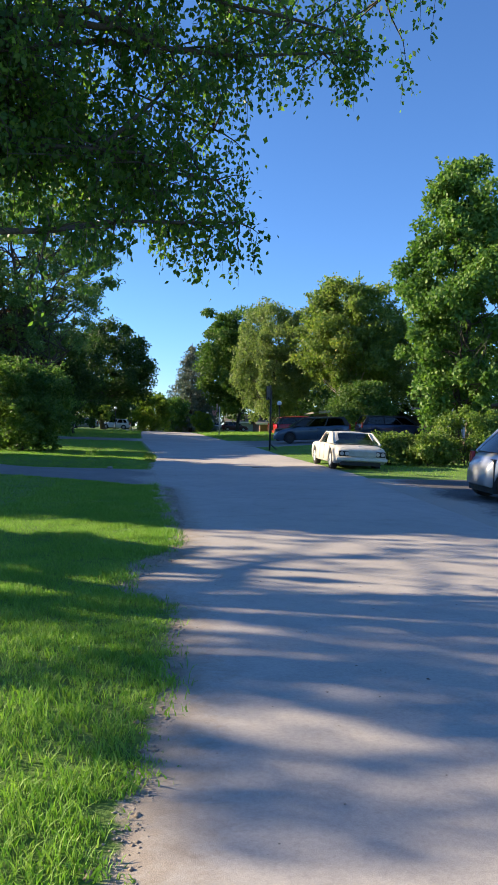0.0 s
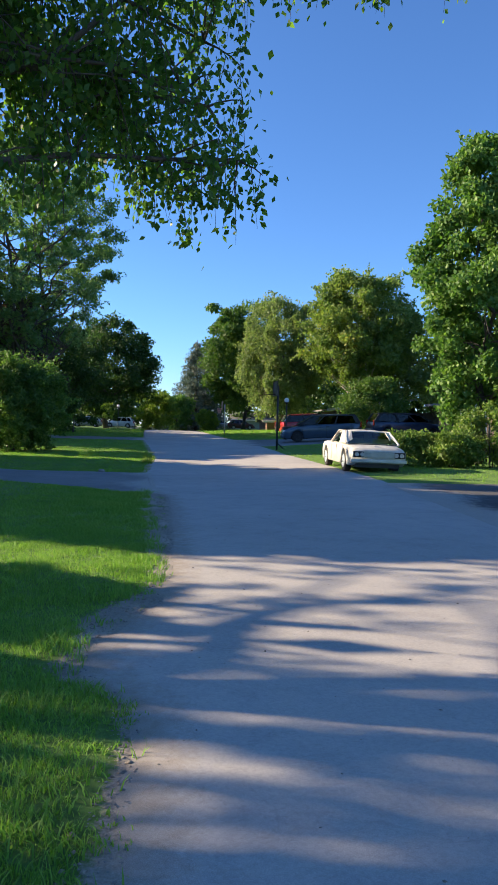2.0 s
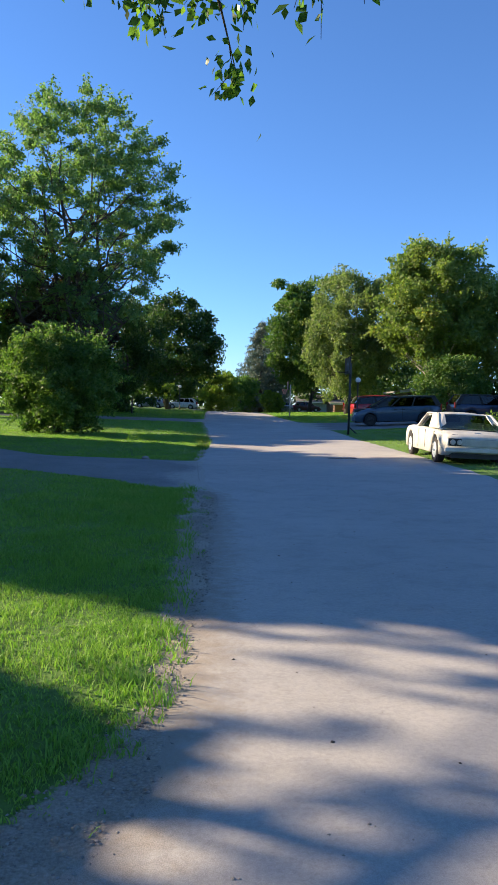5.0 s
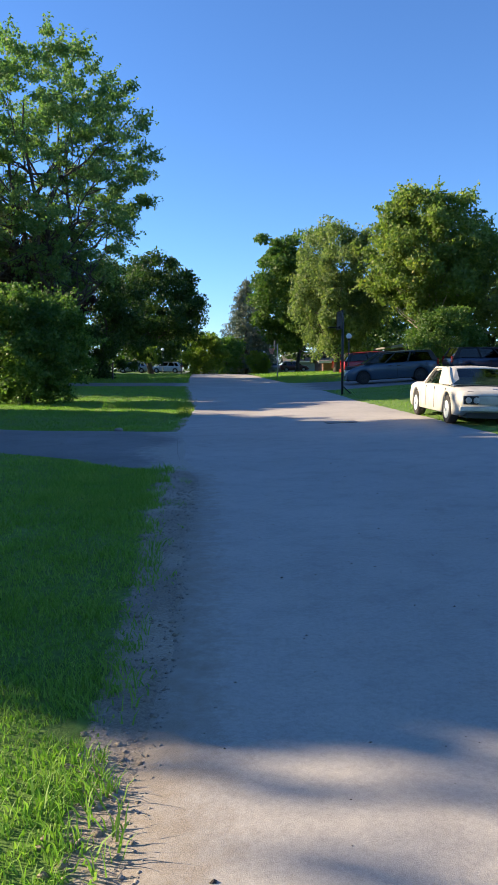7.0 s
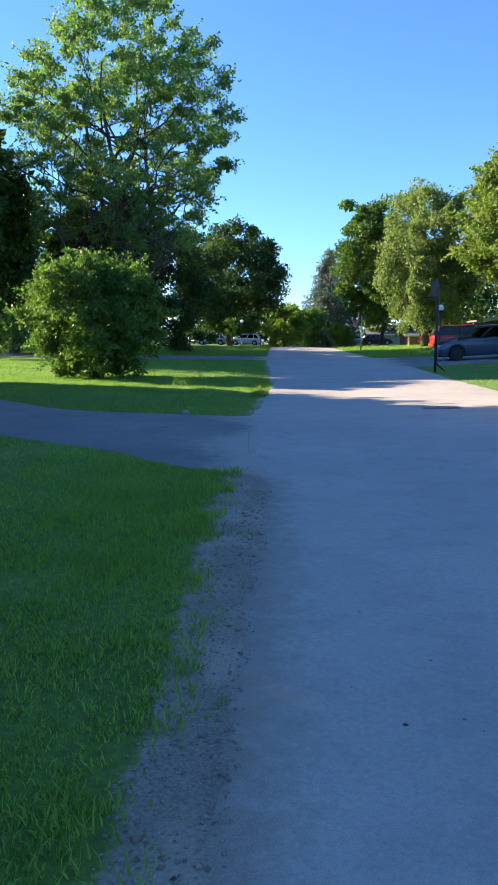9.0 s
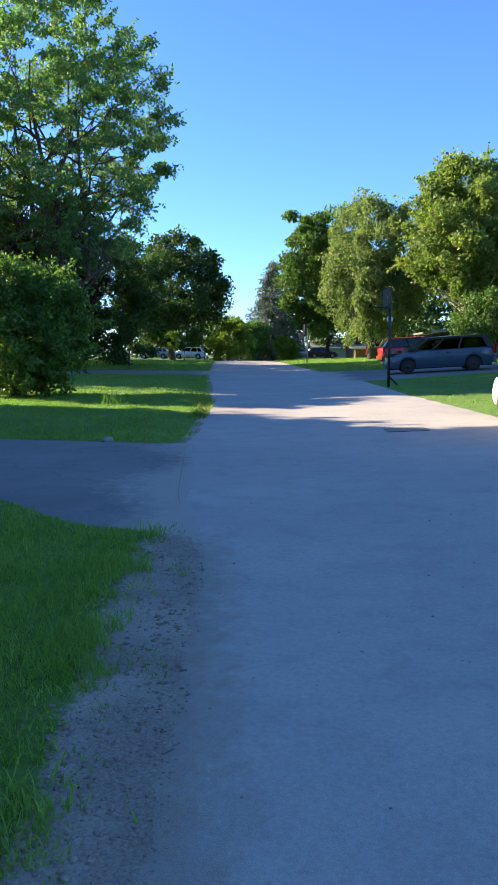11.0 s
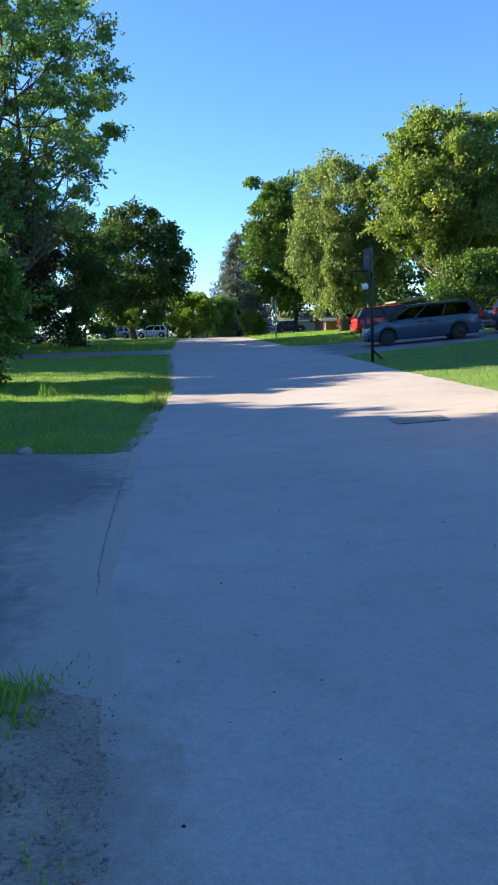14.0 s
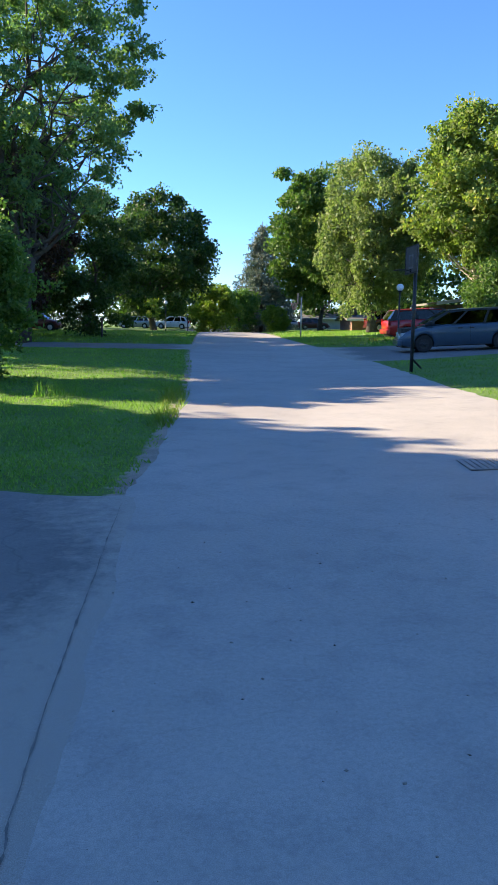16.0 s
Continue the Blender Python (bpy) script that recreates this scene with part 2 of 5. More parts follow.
M_GLASS = glass_material("car_glass", (0.32, 0.38, 0.38))
M_GLASS_DARK = glass_material("tinted_car_glass", (0.02, 0.025, 0.03))
M_GLASS_TEAL = glass_material("green_tinted_car_glass", (0.05, 0.11, 0.105))
M_WINDOW = glass_material("house_window_glass", (0.3, 0.34, 0.36))


# ---------------------------------------------------------------- building helpers
def part(name, bm, material, parent=None, label="", smooth=False):
    me = bpy.data.meshes.new(name)
    bmesh.ops.recalc_face_normals(bm, faces=bm.faces)
    bm.to_mesh(me)
    bm.free()
    me.materials.append(material)
    if smooth:
        me.polygons.foreach_set("use_smooth", [True] * len(me.polygons))
    ob = new(name, me)
    if parent:
        ob.parent = parent
    if label:
        tagged(ob, label)
    return ob


def quads_object(name, verts, faces, material, parent=None, smooth=False):
    """A mesh from arrays: verts (n, 3), faces (m, k)."""
    verts, faces = np.asarray(verts, np.float32), np.asarray(faces, np.int32)
    k = faces.shape[1]
    me = bpy.data.meshes.new(name)
    me.vertices.add(len(verts))
    me.vertices.foreach_set("co", verts.ravel())
    me.loops.add(faces.size)
    me.loops.foreach_set("vertex_index", faces.ravel())
    me.polygons.add(len(faces))
    me.polygons.foreach_set("loop_start", np.arange(0, faces.size, k, dtype=np.int32))
    me.update(calc_edges=True)
    me.validate()
    if smooth:
        me.polygons.foreach_set("use_smooth", [True] * len(me.polygons))
    me.materials.append(material)
    ob = new(name, me)
    if parent:
        ob.parent = parent
    return ob


def thing(name, m, label, category, group=""):
    ob = new(name)
    ob.empty_display_size = 0.2
    ob.matrix_world = m
    return tagged(ob, label, category, group)


def box(bm, x0, x1, y0, y1, z0, z1, bev=0.0):
    vs = bmesh.ops.create_cube(bm, size=1.0)["verts"]
    for v in vs:
        v.co = Vector((x0 + (v.co.x + 0.5) * (x1 - x0), y0 + (v.co.y + 0.5) * (y1 - y0), z0 + (v.co.z + 0.5) * (z1 - z0)))
    if bev:
        es = list({e for v in vs for e in v.link_edges})
        bmesh.ops.bevel(bm, geom=es, offset=bev, segments=2, affect="EDGES", profile=0.6)
    return bm


def tube(bm, pts, radii, n=8, cap=True):
    """A tapered tube through points."""
    pts = [Vector(p) for p in pts]
    rings = []
    side = None
    for i, p in enumerate(pts):
        d = (pts[min(i + 1, len(pts) - 1)] - pts[max(i - 1, 0)]).normalized()
        if side is None:
            side = d.orthogonal().normalized()
        side = (side - d * side.dot(d)).normalized()
        up = d.cross(side)
        r = radii[i] if isinstance(radii, (list, tuple)) else radii
        rings.append([bm.verts.new(p + r * (math.cos(2 * math.pi * k / n) * side + math.sin(2 * math.pi * k / n) * up)) for k in range(n)])
    for a, b in zip(rings, rings[1:]):
        for k in range(n):
            bm.faces.new((a[k], a[(k + 1) % n], b[(k + 1) % n], b[k]))
    if cap:
        bm.faces.new(rings[0][::-1])
        bm.faces.new(rings[-1])
    return bm


def ball(bm, c, r, seg=20):
    bmesh.ops.create_uvsphere(bm, u_segments=seg, v_segments=seg // 2, radius=r, matrix=Matrix.Translation(c))
    return bm


def B():
    return bmesh.new()


def lerp(a, b, u):
    return a + (b - a) * u


def curve_at(rows, v):
    return float(np.interp(v, [r[0] for r in rows], [r[1] for r in rows]))


# ---------------------------------------------------------------- ground plan
ROAD_LEFT = [(-40, -0.9), (-5, -0.45), (-2.4, -0.28), (-1.1, -0.3), (-0.7, -0.5), (-0.35, -0.72), (0.2, -0.7), (0.8, -0.5), (1.5, -0.27), (3, -0.26), (4.8, -0.29), (6.8, -0.38), (10.4, -0.53), (11.2, -0.6), (11.9, -0.72), (12.7, -0.92), (15, -1.12), (18, -1.38), (20, -1.4), (27, -1.7), (35, -2.25), (42, -2.95), (48, -3.4), (54, -3.75), (67, -4.6), (76, -5.0), (95, -7.0), (140, -14)]
ROAD_RIGHT = [(-40, 5.0), (8, 5.0), (16, 4.75), (19, 4.6), (22.4, 4.4), (25, 4.25), (28, 4.05), (31.6, 4.0), (37, 3.85), (48, 2.9), (62, 1.6), (76, 0.4), (95, -1.6), (140, -8)]
GRASS_EDGE = [(-40, -1.2), (-5, -0.52), (-3, -0.36), (-1.38, -0.34), (-0.8, -0.42), (-0.55, -0.85), (0.9, -0.85), (1.6, -0.56), (2.5, -0.37), (4, -0.54), (5.6, -0.63), (7.2, -0.77), (9.6, -1.0), (11.6, -1.07), (12.1, -1.1)]


def height(x, y):
    z = 0.010 * np.clip(y - 12, 0, 28) + 0.017 * np.clip(y - 40, 0, 36)
    z = z - 0.025 * np.clip(y - 77, 0, 60) * np.clip((4 - x) / 4, 0, 1) * np.clip((x + 10) / 3, 0, 1)
    far = 1 - 0.8 * np.clip((y - 62) / 30, 0, 1)
    side = np.clip((y - 4) / 10, 0, 1) * far
    z = z + 0.045 * np.clip(x - 0.5, 0, 4.5) * side
    z = z + 0.07 * 0.85 * np.clip(x - 5, 0, 7) * np.clip((y - 20) / 12, 0, 1) * far
    # the lawn dips a little beside the second driveway
    z = z - 0.22 * np.exp(-(((x + 4.5) / 2.2) ** 2)) * np.exp(-(((y - 20.5) / 1.6) ** 2))
    return z


def hz(x, y):
    return float(height(np.float64(x), np.float64(y)))


def sheet(name, xs, ys, lift, material, label, category, wob=0.0, thickness=0.0):
    """A ground-following strip: xs(y) gives left and right edge."""
    ys = np.asarray(ys)
    n = 16
    verts, faces = [], []
    for y in ys:
        a, b = xs(y)
        for i in range(n + 1):
            x = lerp(a, b, (i / n) ** 1.5)
            if (i < 3 or i == n) and wob:
                x += (1 - i / 3 if i < 3 else 1) * wob * (noise.noise((a * 2, y * 1.7, 3)) + 0.6 * noise.noise((a * 9, y * 8, 7)))
            dz = -thickness if i in (0, n) else 0
            verts.append((x, y, hz(x, y) + lift + dz))
    for j in range(len(ys) - 1):
        for i in range(n):
            p = j * (n + 1) + i
            faces.append((p, p + 1, p + n + 2, p + n + 1))
    ob = quads_object(name, verts, faces, material, None, True)
    return tagged(ob, label, category, kind="structure")


# ground: one sheet, fine where the camera walks, out to the horizon
gx = np.unique(np.concatenate([np.linspace(-900, -60, 12), np.linspace(-60, -10, 40), np.linspace(-10, -2, 44), np.linspace(-2, 0.4, 40), np.linspace(0.4, 10, 40), np.linspace(10, 60, 40), np.linspace(60, 900, 12)]))
gy = np.unique(np.concatenate([np.linspace(-300, -20, 10), np.linspace(-20, 30, 200), np.linspace(30, 110, 120), np.linspace(110, 1500, 14)]))
GX, GY = np.meshgrid(gx, gy)
GZ = height(GX, GY)
rl = np.interp(gy, [r[0] for r in ROAD_LEFT], [r[1] for r in ROAD_LEFT])[:, None]
rr = np.interp(gy, [r[0] for r in ROAD_RIGHT], [r[1] for r in ROAD_RIGHT])[:, None]
bumps = np.array([[noise.noise((x * 0.7, y * 0.7, 0)) * 0.035 + noise.noise((x * 2.5, y * 2.5, 5)) * 0.012 for x in gx] for y in gy])
off = np.clip(np.maximum(rl - 0.4 - GX, GX - rr - 0.3) / 1.5, 0, 1)
dn = np.interp(-GX, [0, 1.05, 1.85, 2.8, 5.0, 30], [11.3, 11.75, 12.1, 13.1, 14.45, 25])
df = np.interp(-GX, [0, 2.0, 4.3, 7.8, 30], [17.8, 17.75, 18.4, 20.8, 34])
paved = ((GX < -0.4) & (GY > dn - 0.35) & (GY < df + 0.35)) | ((GX < -3) & (GY > 46.5 - 0.06 * (GX + 3)) & (GY < 52.6 - 0.1 * (GX + 3))) | ((GX > 4.4) & (GY > 3.4) & (GY < 14.2)) | ((GX > 2.4) & (GY > 36) & (GY < 49))
GZ = GZ + np.where(paved, -0.006, -0.004 + (bumps * 0.8 + 0.02) * off)
nx = len(gx)
gv = np.stack([GX.ravel(), GY.ravel(), GZ.ravel()], 1)
ii = (np.arange(len(gy) - 1)[:, None] * nx + np.arange(nx - 1)[None, :]).ravel()


def lawn_material():
    """Lawn soil that gives way to bare dirt and gravel beside the street."""
    m, t, p = nodes_of("lawn_and_verge")
    n1, n2, n3, n4 = noise_node(t, 0.5, 5), noise_node(t, 16, 4), noise_node(t, 70, 4, 0.8), noise_node(t, 5.5, 6, 0.75)
    green = mix(t, "MULTIPLY", 0.9, ramp(t, n1.outputs[0], [(0.3, (0.08, 0.16, 0.02)), (0.7, (0.145, 0.26, 0.038))]).outputs[0], ramp(t, n2.outputs[0], [(0.25, (0.55, 0.55, 0.55)), (0.75, (1.3, 1.3, 1.3))]).outputs[0])
    dirt = ramp(t, n3.outputs[0], [(0.28, (0.17, 0.14, 0.108)), (0.5, (0.275, 0.235, 0.185)), (0.72, (0.42, 0.365, 0.3))])
    sand = ramp(t, n3.outputs[0], [(0.3, (0.27, 0.22, 0.165)), (0.7, (0.5, 0.435, 0.355))])
    n5 = noise_node(t, 1.4, 3)
    bare = mix(t, "MIX", ramp(t, n5.outputs[0], [(0.42, (0, 0, 0)), (0.62, (1, 1, 1))]).outputs[0], dirt.outputs[0], sand.outputs[0])
    at = t.nodes.new("ShaderNodeAttribute")
    at.attribute_name = "bare"
    s = t.nodes.new("ShaderNodeMath")
    s.operation = "MULTIPLY_ADD"
    s.inputs[1].default_value = 0.9
    t.links.new(n4.outputs[0], s.inputs[0])
    t.links.new(at.outputs["Fac"], s.inputs[2])
    fac = ramp(t, s.outputs[0], [(0.86, (0, 0, 0)), (1.0, (1, 1, 1))])
    t.links.new(mix(t, "MIX", fac.outputs[0], green, bare), p.inputs["Base Color"])
    p.inputs["Roughness"].default_value = 0.95
    b1 = bump(t, n3.outputs[0], 0.012, 0.7)
    t.links.new(bump(t, n2.outputs[0], 0.03, 0.5, b1).outputs[0], p.inputs["Normal"])
    return m


ground = tagged(quads_object("ground", gv, np.stack([ii, ii + 1, ii + nx + 1, ii + nx], 1), lawn_material(), None, True), "mown green lawn ground with bare gravel beside the street", "ground", kind="structure")
ge = np.interp(gy, [q[0] for q in GRASS_EDGE], [q[1] for q in GRASS_EDGE])[:, None]
bare_mask = np.clip(0.5 + (GX - ge) / 0.34, 0, 1) * (GY < 12.6) * (GX < 1.5)
side_mask = np.clip(0.62 + (GX - rl + 0.1) / 0.6, 0, 1) * (GY >= 12.6) * (GX < 1.5)
bare_attr = ground.data.attributes.new("bare", "FLOAT", "POINT")
bare_attr.data.foreach_set("value", np.maximum(bare_mask, side_mask).ravel().astype(np.float32))


def ground_z(x, y):
    """Height of the ground sheet at arrays x, y."""
    i, j = np.clip(np.searchsorted(gx, x) - 1, 0, len(gx) - 2), np.clip(np.searchsorted(gy, y) - 1, 0, len(gy) - 2)
    u, v = (x - gx[i]) / (gx[i + 1] - gx[i]), (y - gy[j]) / (gy[j + 1] - gy[j])
    return (GZ[j, i] * (1 - u) + GZ[j, i + 1] * u) * (1 - v) + (GZ[j + 1, i] * (1 - u) + GZ[j + 1, i + 1] * u) * v


road = sheet("road", lambda y: (curve_at(ROAD_LEFT, y), curve_at(ROAD_RIGHT, y)), np.concatenate([np.arange(-40, -8, 2), np.arange(-8, 45, 0.18), np.arange(45, 135, 1.0)]), 0.008, M_ASPHALT, "pale worn asphalt street with dusty edges", "road", 0.07, 0.012)
# loose dirt thins out from the left edge of the street
rco = np.empty(len(road.data.vertices) * 3, np.float32)
road.data.vertices.foreach_get("co", rco)
rco = rco.reshape(-1, 3)
edge = road.data.attributes.new("edge_dirt", "FLOAT", "POINT")
edge.data.foreach_set("value", np.clip(0.5 - (rco[:, 0] - np.interp(rco[:, 1], [q[0] for q in ROAD_LEFT], [q[1] for q in ROAD_LEFT])) / 0.95, 0, 0.5).astype(np.float32) * np.clip((12.2 - rco[:, 1]) / 1.2, 0, 1).astype(np.float32))
DRIVE_NEAR = lambda x: float(np.interp(-x, [0, 1.05, 1.85, 2.8, 5.0, 30], [11.3, 11.75, 12.1, 13.1, 14.45, 25]))
DRIVE_FAR = lambda x: float(np.interp(-x, [0, 2.0, 4.3, 7.8, 30], [17.8, 17.75, 18.4, 20.8, 34]))


def cross_sheet(name, near, far, x0, x1, lift, material, label, category):
    """A driveway that runs sideways: near(x) and far(x) are its edges."""
    verts, faces, n = [], [], 16
    xs = x0 + (x1 - x0) * np.linspace(0, 1, 56) ** 1.7
    for x in xs:
        a, b = near(x), far(x)
        for i in range(n + 1):
            y = lerp(a, b, min(max((i - 0.7) / (n - 1.4), 0), 1))
            if i in (0, n):
                y += 0.05 * noise.noise((x * 2.5, y, 9))
            verts.append((x, y, hz(x, y) + lift - (0.016 if i in (0, n) else 0)))
    for j in range(len(xs) - 1):
        for i in range(n):
            p = j * (n + 1) + i
            faces.append((p, p + 1, p + n + 2, p + n + 1))
    ob = quads_object(name, verts, faces, material, None, True)
    dust = ob.data.attributes.new("edge_dirt", "FLOAT", "POINT")
    dust.data.foreach_set("value", np.array([max(0.85 - abs(v[0] - x0) / (1.7 + 0.5 * math.sin(v[1] * 1.9)), 0) for v in verts], np.float32))
    return tagged(ob, label, category, kind="structure")


cross_sheet("driveway", DRIVE_NEAR, DRIVE_FAR, -0.55, -30, 0.007, M_DRIVE, "grey asphalt driveway crossing the lawn", "driveway")
cross_sheet("driveway", lambda x: 47.0 - 0.06 * (x + 3), lambda x: 52.0 - 0.1 * (x + 3), -3.2, -40, 0.012, M_DRIVE, "grey asphalt driveway further along the street", "driveway")
cross_sheet("driveway", lambda x: 4.0, lambda x: 13.3 + 0.02 * x, 4.7, 30, 0.006, M_DRIVE_DARK, "dark asphalt driveway entering the street", "driveway")
cross_sheet("driveway", lambda x: 36.8 + 0.35 * (x - 3.8) + 0.9 * math.exp(-(x - 3.4)) if x < 9 else 38.6, lambda x: 47.5 - 0.12 * (x - 3) + 1.2 * math.exp(-(x - 2.8)), 2.8, 34, 0.006, M_DRIVE, "grey asphalt driveway with parked minivans", "driveway")


def seam(name, pts, width, label, seed):
    """A thin irregular crack that lies in the paving."""
    rng = np.random.default_rng(seed)
    dense = np.linspace(0, len(pts) - 1, 90)
    x = np.interp(dense, range(len(pts)), [p[0] for p in pts]) + np.cumsum(rng.normal(size=90)) * 0.0025
    y = np.interp(dense, range(len(pts)), [p[1] for p in pts])
    w = width * np.clip(0.55 + 0.5 * rng.normal(size=90), 0.12, 1.5) * np.sin(np.linspace(0.05, math.pi - 0.05, 90)) ** 0.4
    z = np.array([max(hz(a, b), hz(a + 0.1, b)) for a, b in zip(x, y)]) + 0.0125
    v = np.stack([np.stack([x - w, y, z], 1), np.stack([x + w, y + 0.01, z], 1)], 1).reshape(-1, 3)
    k = np.arange(89)[:, None] * 2
    ob = quads_object(name, v, k + np.array([[0, 1, 3, 2]]), M_GRIT)
    return tagged(ob, label, "crack", kind="structure")


M_GRIT = surface("dark_crack_grit", (0.13, 0.125, 0.115), (0.28, 0.265, 0.245), 12, 80, 0.95, 0, 0.004, True, 0.7)
seam("seam", [(-0.93, 12.8), (-0.97, 13.2), (-1.11, 14.8), (-1.22, 16.0), (-1.33, 17.4)], 0.006, "thin worn crack where the driveway meets the street", 7)


# ---------------------------------------------------------------- trees
def leaves_mesh(name, centres, rng, size, material, parent, droop=0.5, width=0.62, flat=0.0):
    """One small folded leaf at each centre."""
    n = len(centres)
    axis = rng.normal(size=(n, 3))
    axis[:, 2] = axis[:, 2] * (1 - flat) - droop
    axis /= np.linalg.norm(axis, axis=1)[:, None] + 1e-6
    ref = rng.normal(size=(n, 3))
    side = np.cross(axis, ref)
    side /= np.linalg.norm(side, axis=1)[:, None] + 1e-6
    nor = np.cross(axis, side)
    s = size * rng.uniform(0.65, 1.3, size=(n, 1))
    w = s * width * 0.5
    c = np.asarray(centres)
    v = np.stack([c, c + axis * s * 0.45 + side * w + nor * s * 0.08, c + axis * s, c + axis * s * 0.45 - side * w + nor * s * 0.08], 1).reshape(-1, 3)
    return quads_object(name, v, np.arange(4 * n).reshape(n, 4), material, parent)


def lumpy(d, seed, amount):
    return 1 + amount * (noise.noise((d[0] * 1.6 + seed, d[1] * 1.6, d[2] * 1.6)) + 0.6 * noise.noise((d[0] * 3.7, d[1] * 3.7 + seed, d[2] * 3.7)))


def limb_points(a, b, rng, sag, k=6):
    a, b = Vector(a), Vector(b)
    out = []
    for i in range(k + 1):
        u = i / k
        p = a.lerp(b, u)
        p.z += sag * math.sin(math.pi * u) * (b - a).length
        if 0 < i < k:
            p += Vector(rng.normal(size=3)) * 0.025 * (b - a).length
        out.append(p)
    return out


def tree(name, x, y, top, spread, clear, material, n_leaf, leaf, label, category="tree", trunk=0.25, seed=1, stems=1, clumps=90, clump=0.9, lump=0.35, limbs=10, bark=None, hollow=0.45, sprays=0, low=1.0, group="", squash=0.8, droop=0.5, shift=0.0, full=0.0, peak=0.0):
    """A tree: tapered stems and limbs, and a crown of separate leaves gathered in clumps round an uneven outline."""
    rng = np.random.default_rng(seed)
    z0 = hz(x, y) - 0.05
    root = thing(name, pose(x, y, z0), label, category, group)
    bm = B()
    cz, rz = (clear + top) / 2, (top - clear) / 2
    heads = []
    for s in range(stems):
        lean = Vector((rng.normal() * 0.2, rng.normal() * 0.2, 0)) if stems == 1 else Vector((math.cos(s * 2.4 + seed), math.sin(s * 2.4 + seed), 0)) * spread * 0.32
        foot = Vector((0, 0, 0)) if stems == 1 else Vector((math.cos(s * 2.4 + seed), math.sin(s * 2.4 + seed), 0)) * trunk * 1.1
        head = Vector((lean.x + shift * 0.5, lean.y, clear + (top - clear) * 0.72))
        pts = limb_points(foot, head, rng, 0.0, 8)
        r0 = trunk / (1 if stems == 1 else 1.5)
        tube(bm, pts, [r0 * (1.35 if i == 0 else 1) * (1 - 0.85 * i / 8) for i in range(9)], 9)
        heads.append(pts)
    centres = []
    for i in range(clumps):
        d = Vector(rng.normal(size=3)).normalized()
        r = lumpy(d, seed * 3.1, lump) * (hollow + (1 - hollow) * rng.uniform() ** 0.45)
        wide = 1.0 - peak * d.z if d.z > 0 else lerp(1.0, low, -d.z) * (1.05 - d.z * d.z) ** (-0.5 * full)
        c = Vector((shift + d.x * spread * r * wide, d.y * spread * r * wide, cz + d.z * rz * min(r, 1.15)))
        if c.z > 0.15:
            centres.append(c)
    for i in range(limbs):
        src = heads[i % stems]
        k = int(rng.integers(2, 7))
        a = src[k]
        t = min(centres, key=lambda c: (c - (a + Vector((math.cos(i * 2.4), math.sin(i * 2.4), 0.55)) * spread * 0.75)).length)
        r = trunk * (1 - 0.1 * k) * 0.42
        pts = limb_points(a, t, rng, -0.06, 6)
        tube(bm, pts, [r * (1 - 0.8 * j / 6) for j in range(7)], 6)
        for j in (2, 3, 4, 5):
            q = min(centres, key=lambda c: (c - (pts[j] + Vector(rng.normal(size=3)) * spread * 0.35)).length)
            tube(bm, limb_points(pts[j], q, rng, -0.04, 4), [r * 0.42 * (1 - 0.75 * m / 4) for m in range(5)], 5)
    part("trunk", bm, bark or M_BARK, root, "", True)
    pts = []
    per = max(4, n_leaf // max(1, len(centres)))
    for c in centres:
        k = int(per * rng.uniform(0.5, 1.5))
        cr = clump * rng.uniform(0.55, 1.35)
        p = rng.normal(size=(k, 3))
        p /= np.linalg.norm(p, axis=1)[:, None]
        p = p * rng.uniform(size=(k, 1)) ** 0.42 * np.array([cr, cr, cr * squash]) + np.array(c)
        pts.append(p)
    for s in range(sprays):
        c = centres[int(rng.integers(len(centres)))]
        d = Vector((c.x - shift, c.y, (c.z - cz) * spread / rz)).normalized() + Vector(rng.normal(size=3)) * 0.3
        ln = clump * rng.uniform(0.8, 1.9)
        u = rng.uniform(size=(26, 1))
        pts.append(np.array(c) + np.array(d)[None, :] * u * ln + rng.normal(size=(26, 3)) * 0.07 * (1 + ln) * (1 - 0.6 * u))
    p = np.concatenate(pts)
    p = p[(p[:, 2] > 0.08) & (p[:, 2] < cz + rz * 1.1)]
    leaves_mesh("crown", p, rng, leaf, material, root, droop)
    return root


def conifer(name, x, y, top, spread, material, label, seed=5, tiers=26, leaf=0.3, n=26000, category="spruce tree"):
    rng = np.random.default_rng(seed)
    root = thing(name, pose(x, y, hz(x, y) - 0.05), label, category)
    bm = B()
    tube(bm, [(0, 0, 0), (0, 0, top * 0.5), (0, 0, top)], [0.3, 0.18, 0.03], 8)
    pts = []
    for k in range(tiers):
        u = k / tiers
        z = 1.0 + (top - 1.2) * u
        reach = spread * (1 - u) ** 0.85 + 0.15
        for j in range(11):
            a = rng.uniform(0, 2 * math.pi)
            ln = reach * rng.uniform(0.55, 1.15)
            tip = Vector((math.cos(a) * ln, math.sin(a) * ln, z - 0.16 * ln + rng.normal() * 0.15))
            if j < 5:
                tube(bm, [(0, 0, z), tip], [0.035, 0.01], 5)
            m = int(n / tiers / 11 * (0.3 + 1.2 * (1 - u)))
            s = rng.uniform(0.1, 1, size=(m, 1)) ** 0.7
            q = np.array([0, 0, z]) + (np.array(tip) - np.array([0, 0, z])) * s
            q = q + rng.normal(size=(m, 3)) * np.array([0.16, 0.16, 0.09])
            q[:, 2] -= rng.uniform(0, 0.35, size=m) * s[:, 0]
            pts.append(q)
    part("trunk", bm, M_BARK, root, "", True)
    leaves_mesh("crown", np.concatenate(pts), rng, leaf, material, root, 0.7, 0.3)
    return root


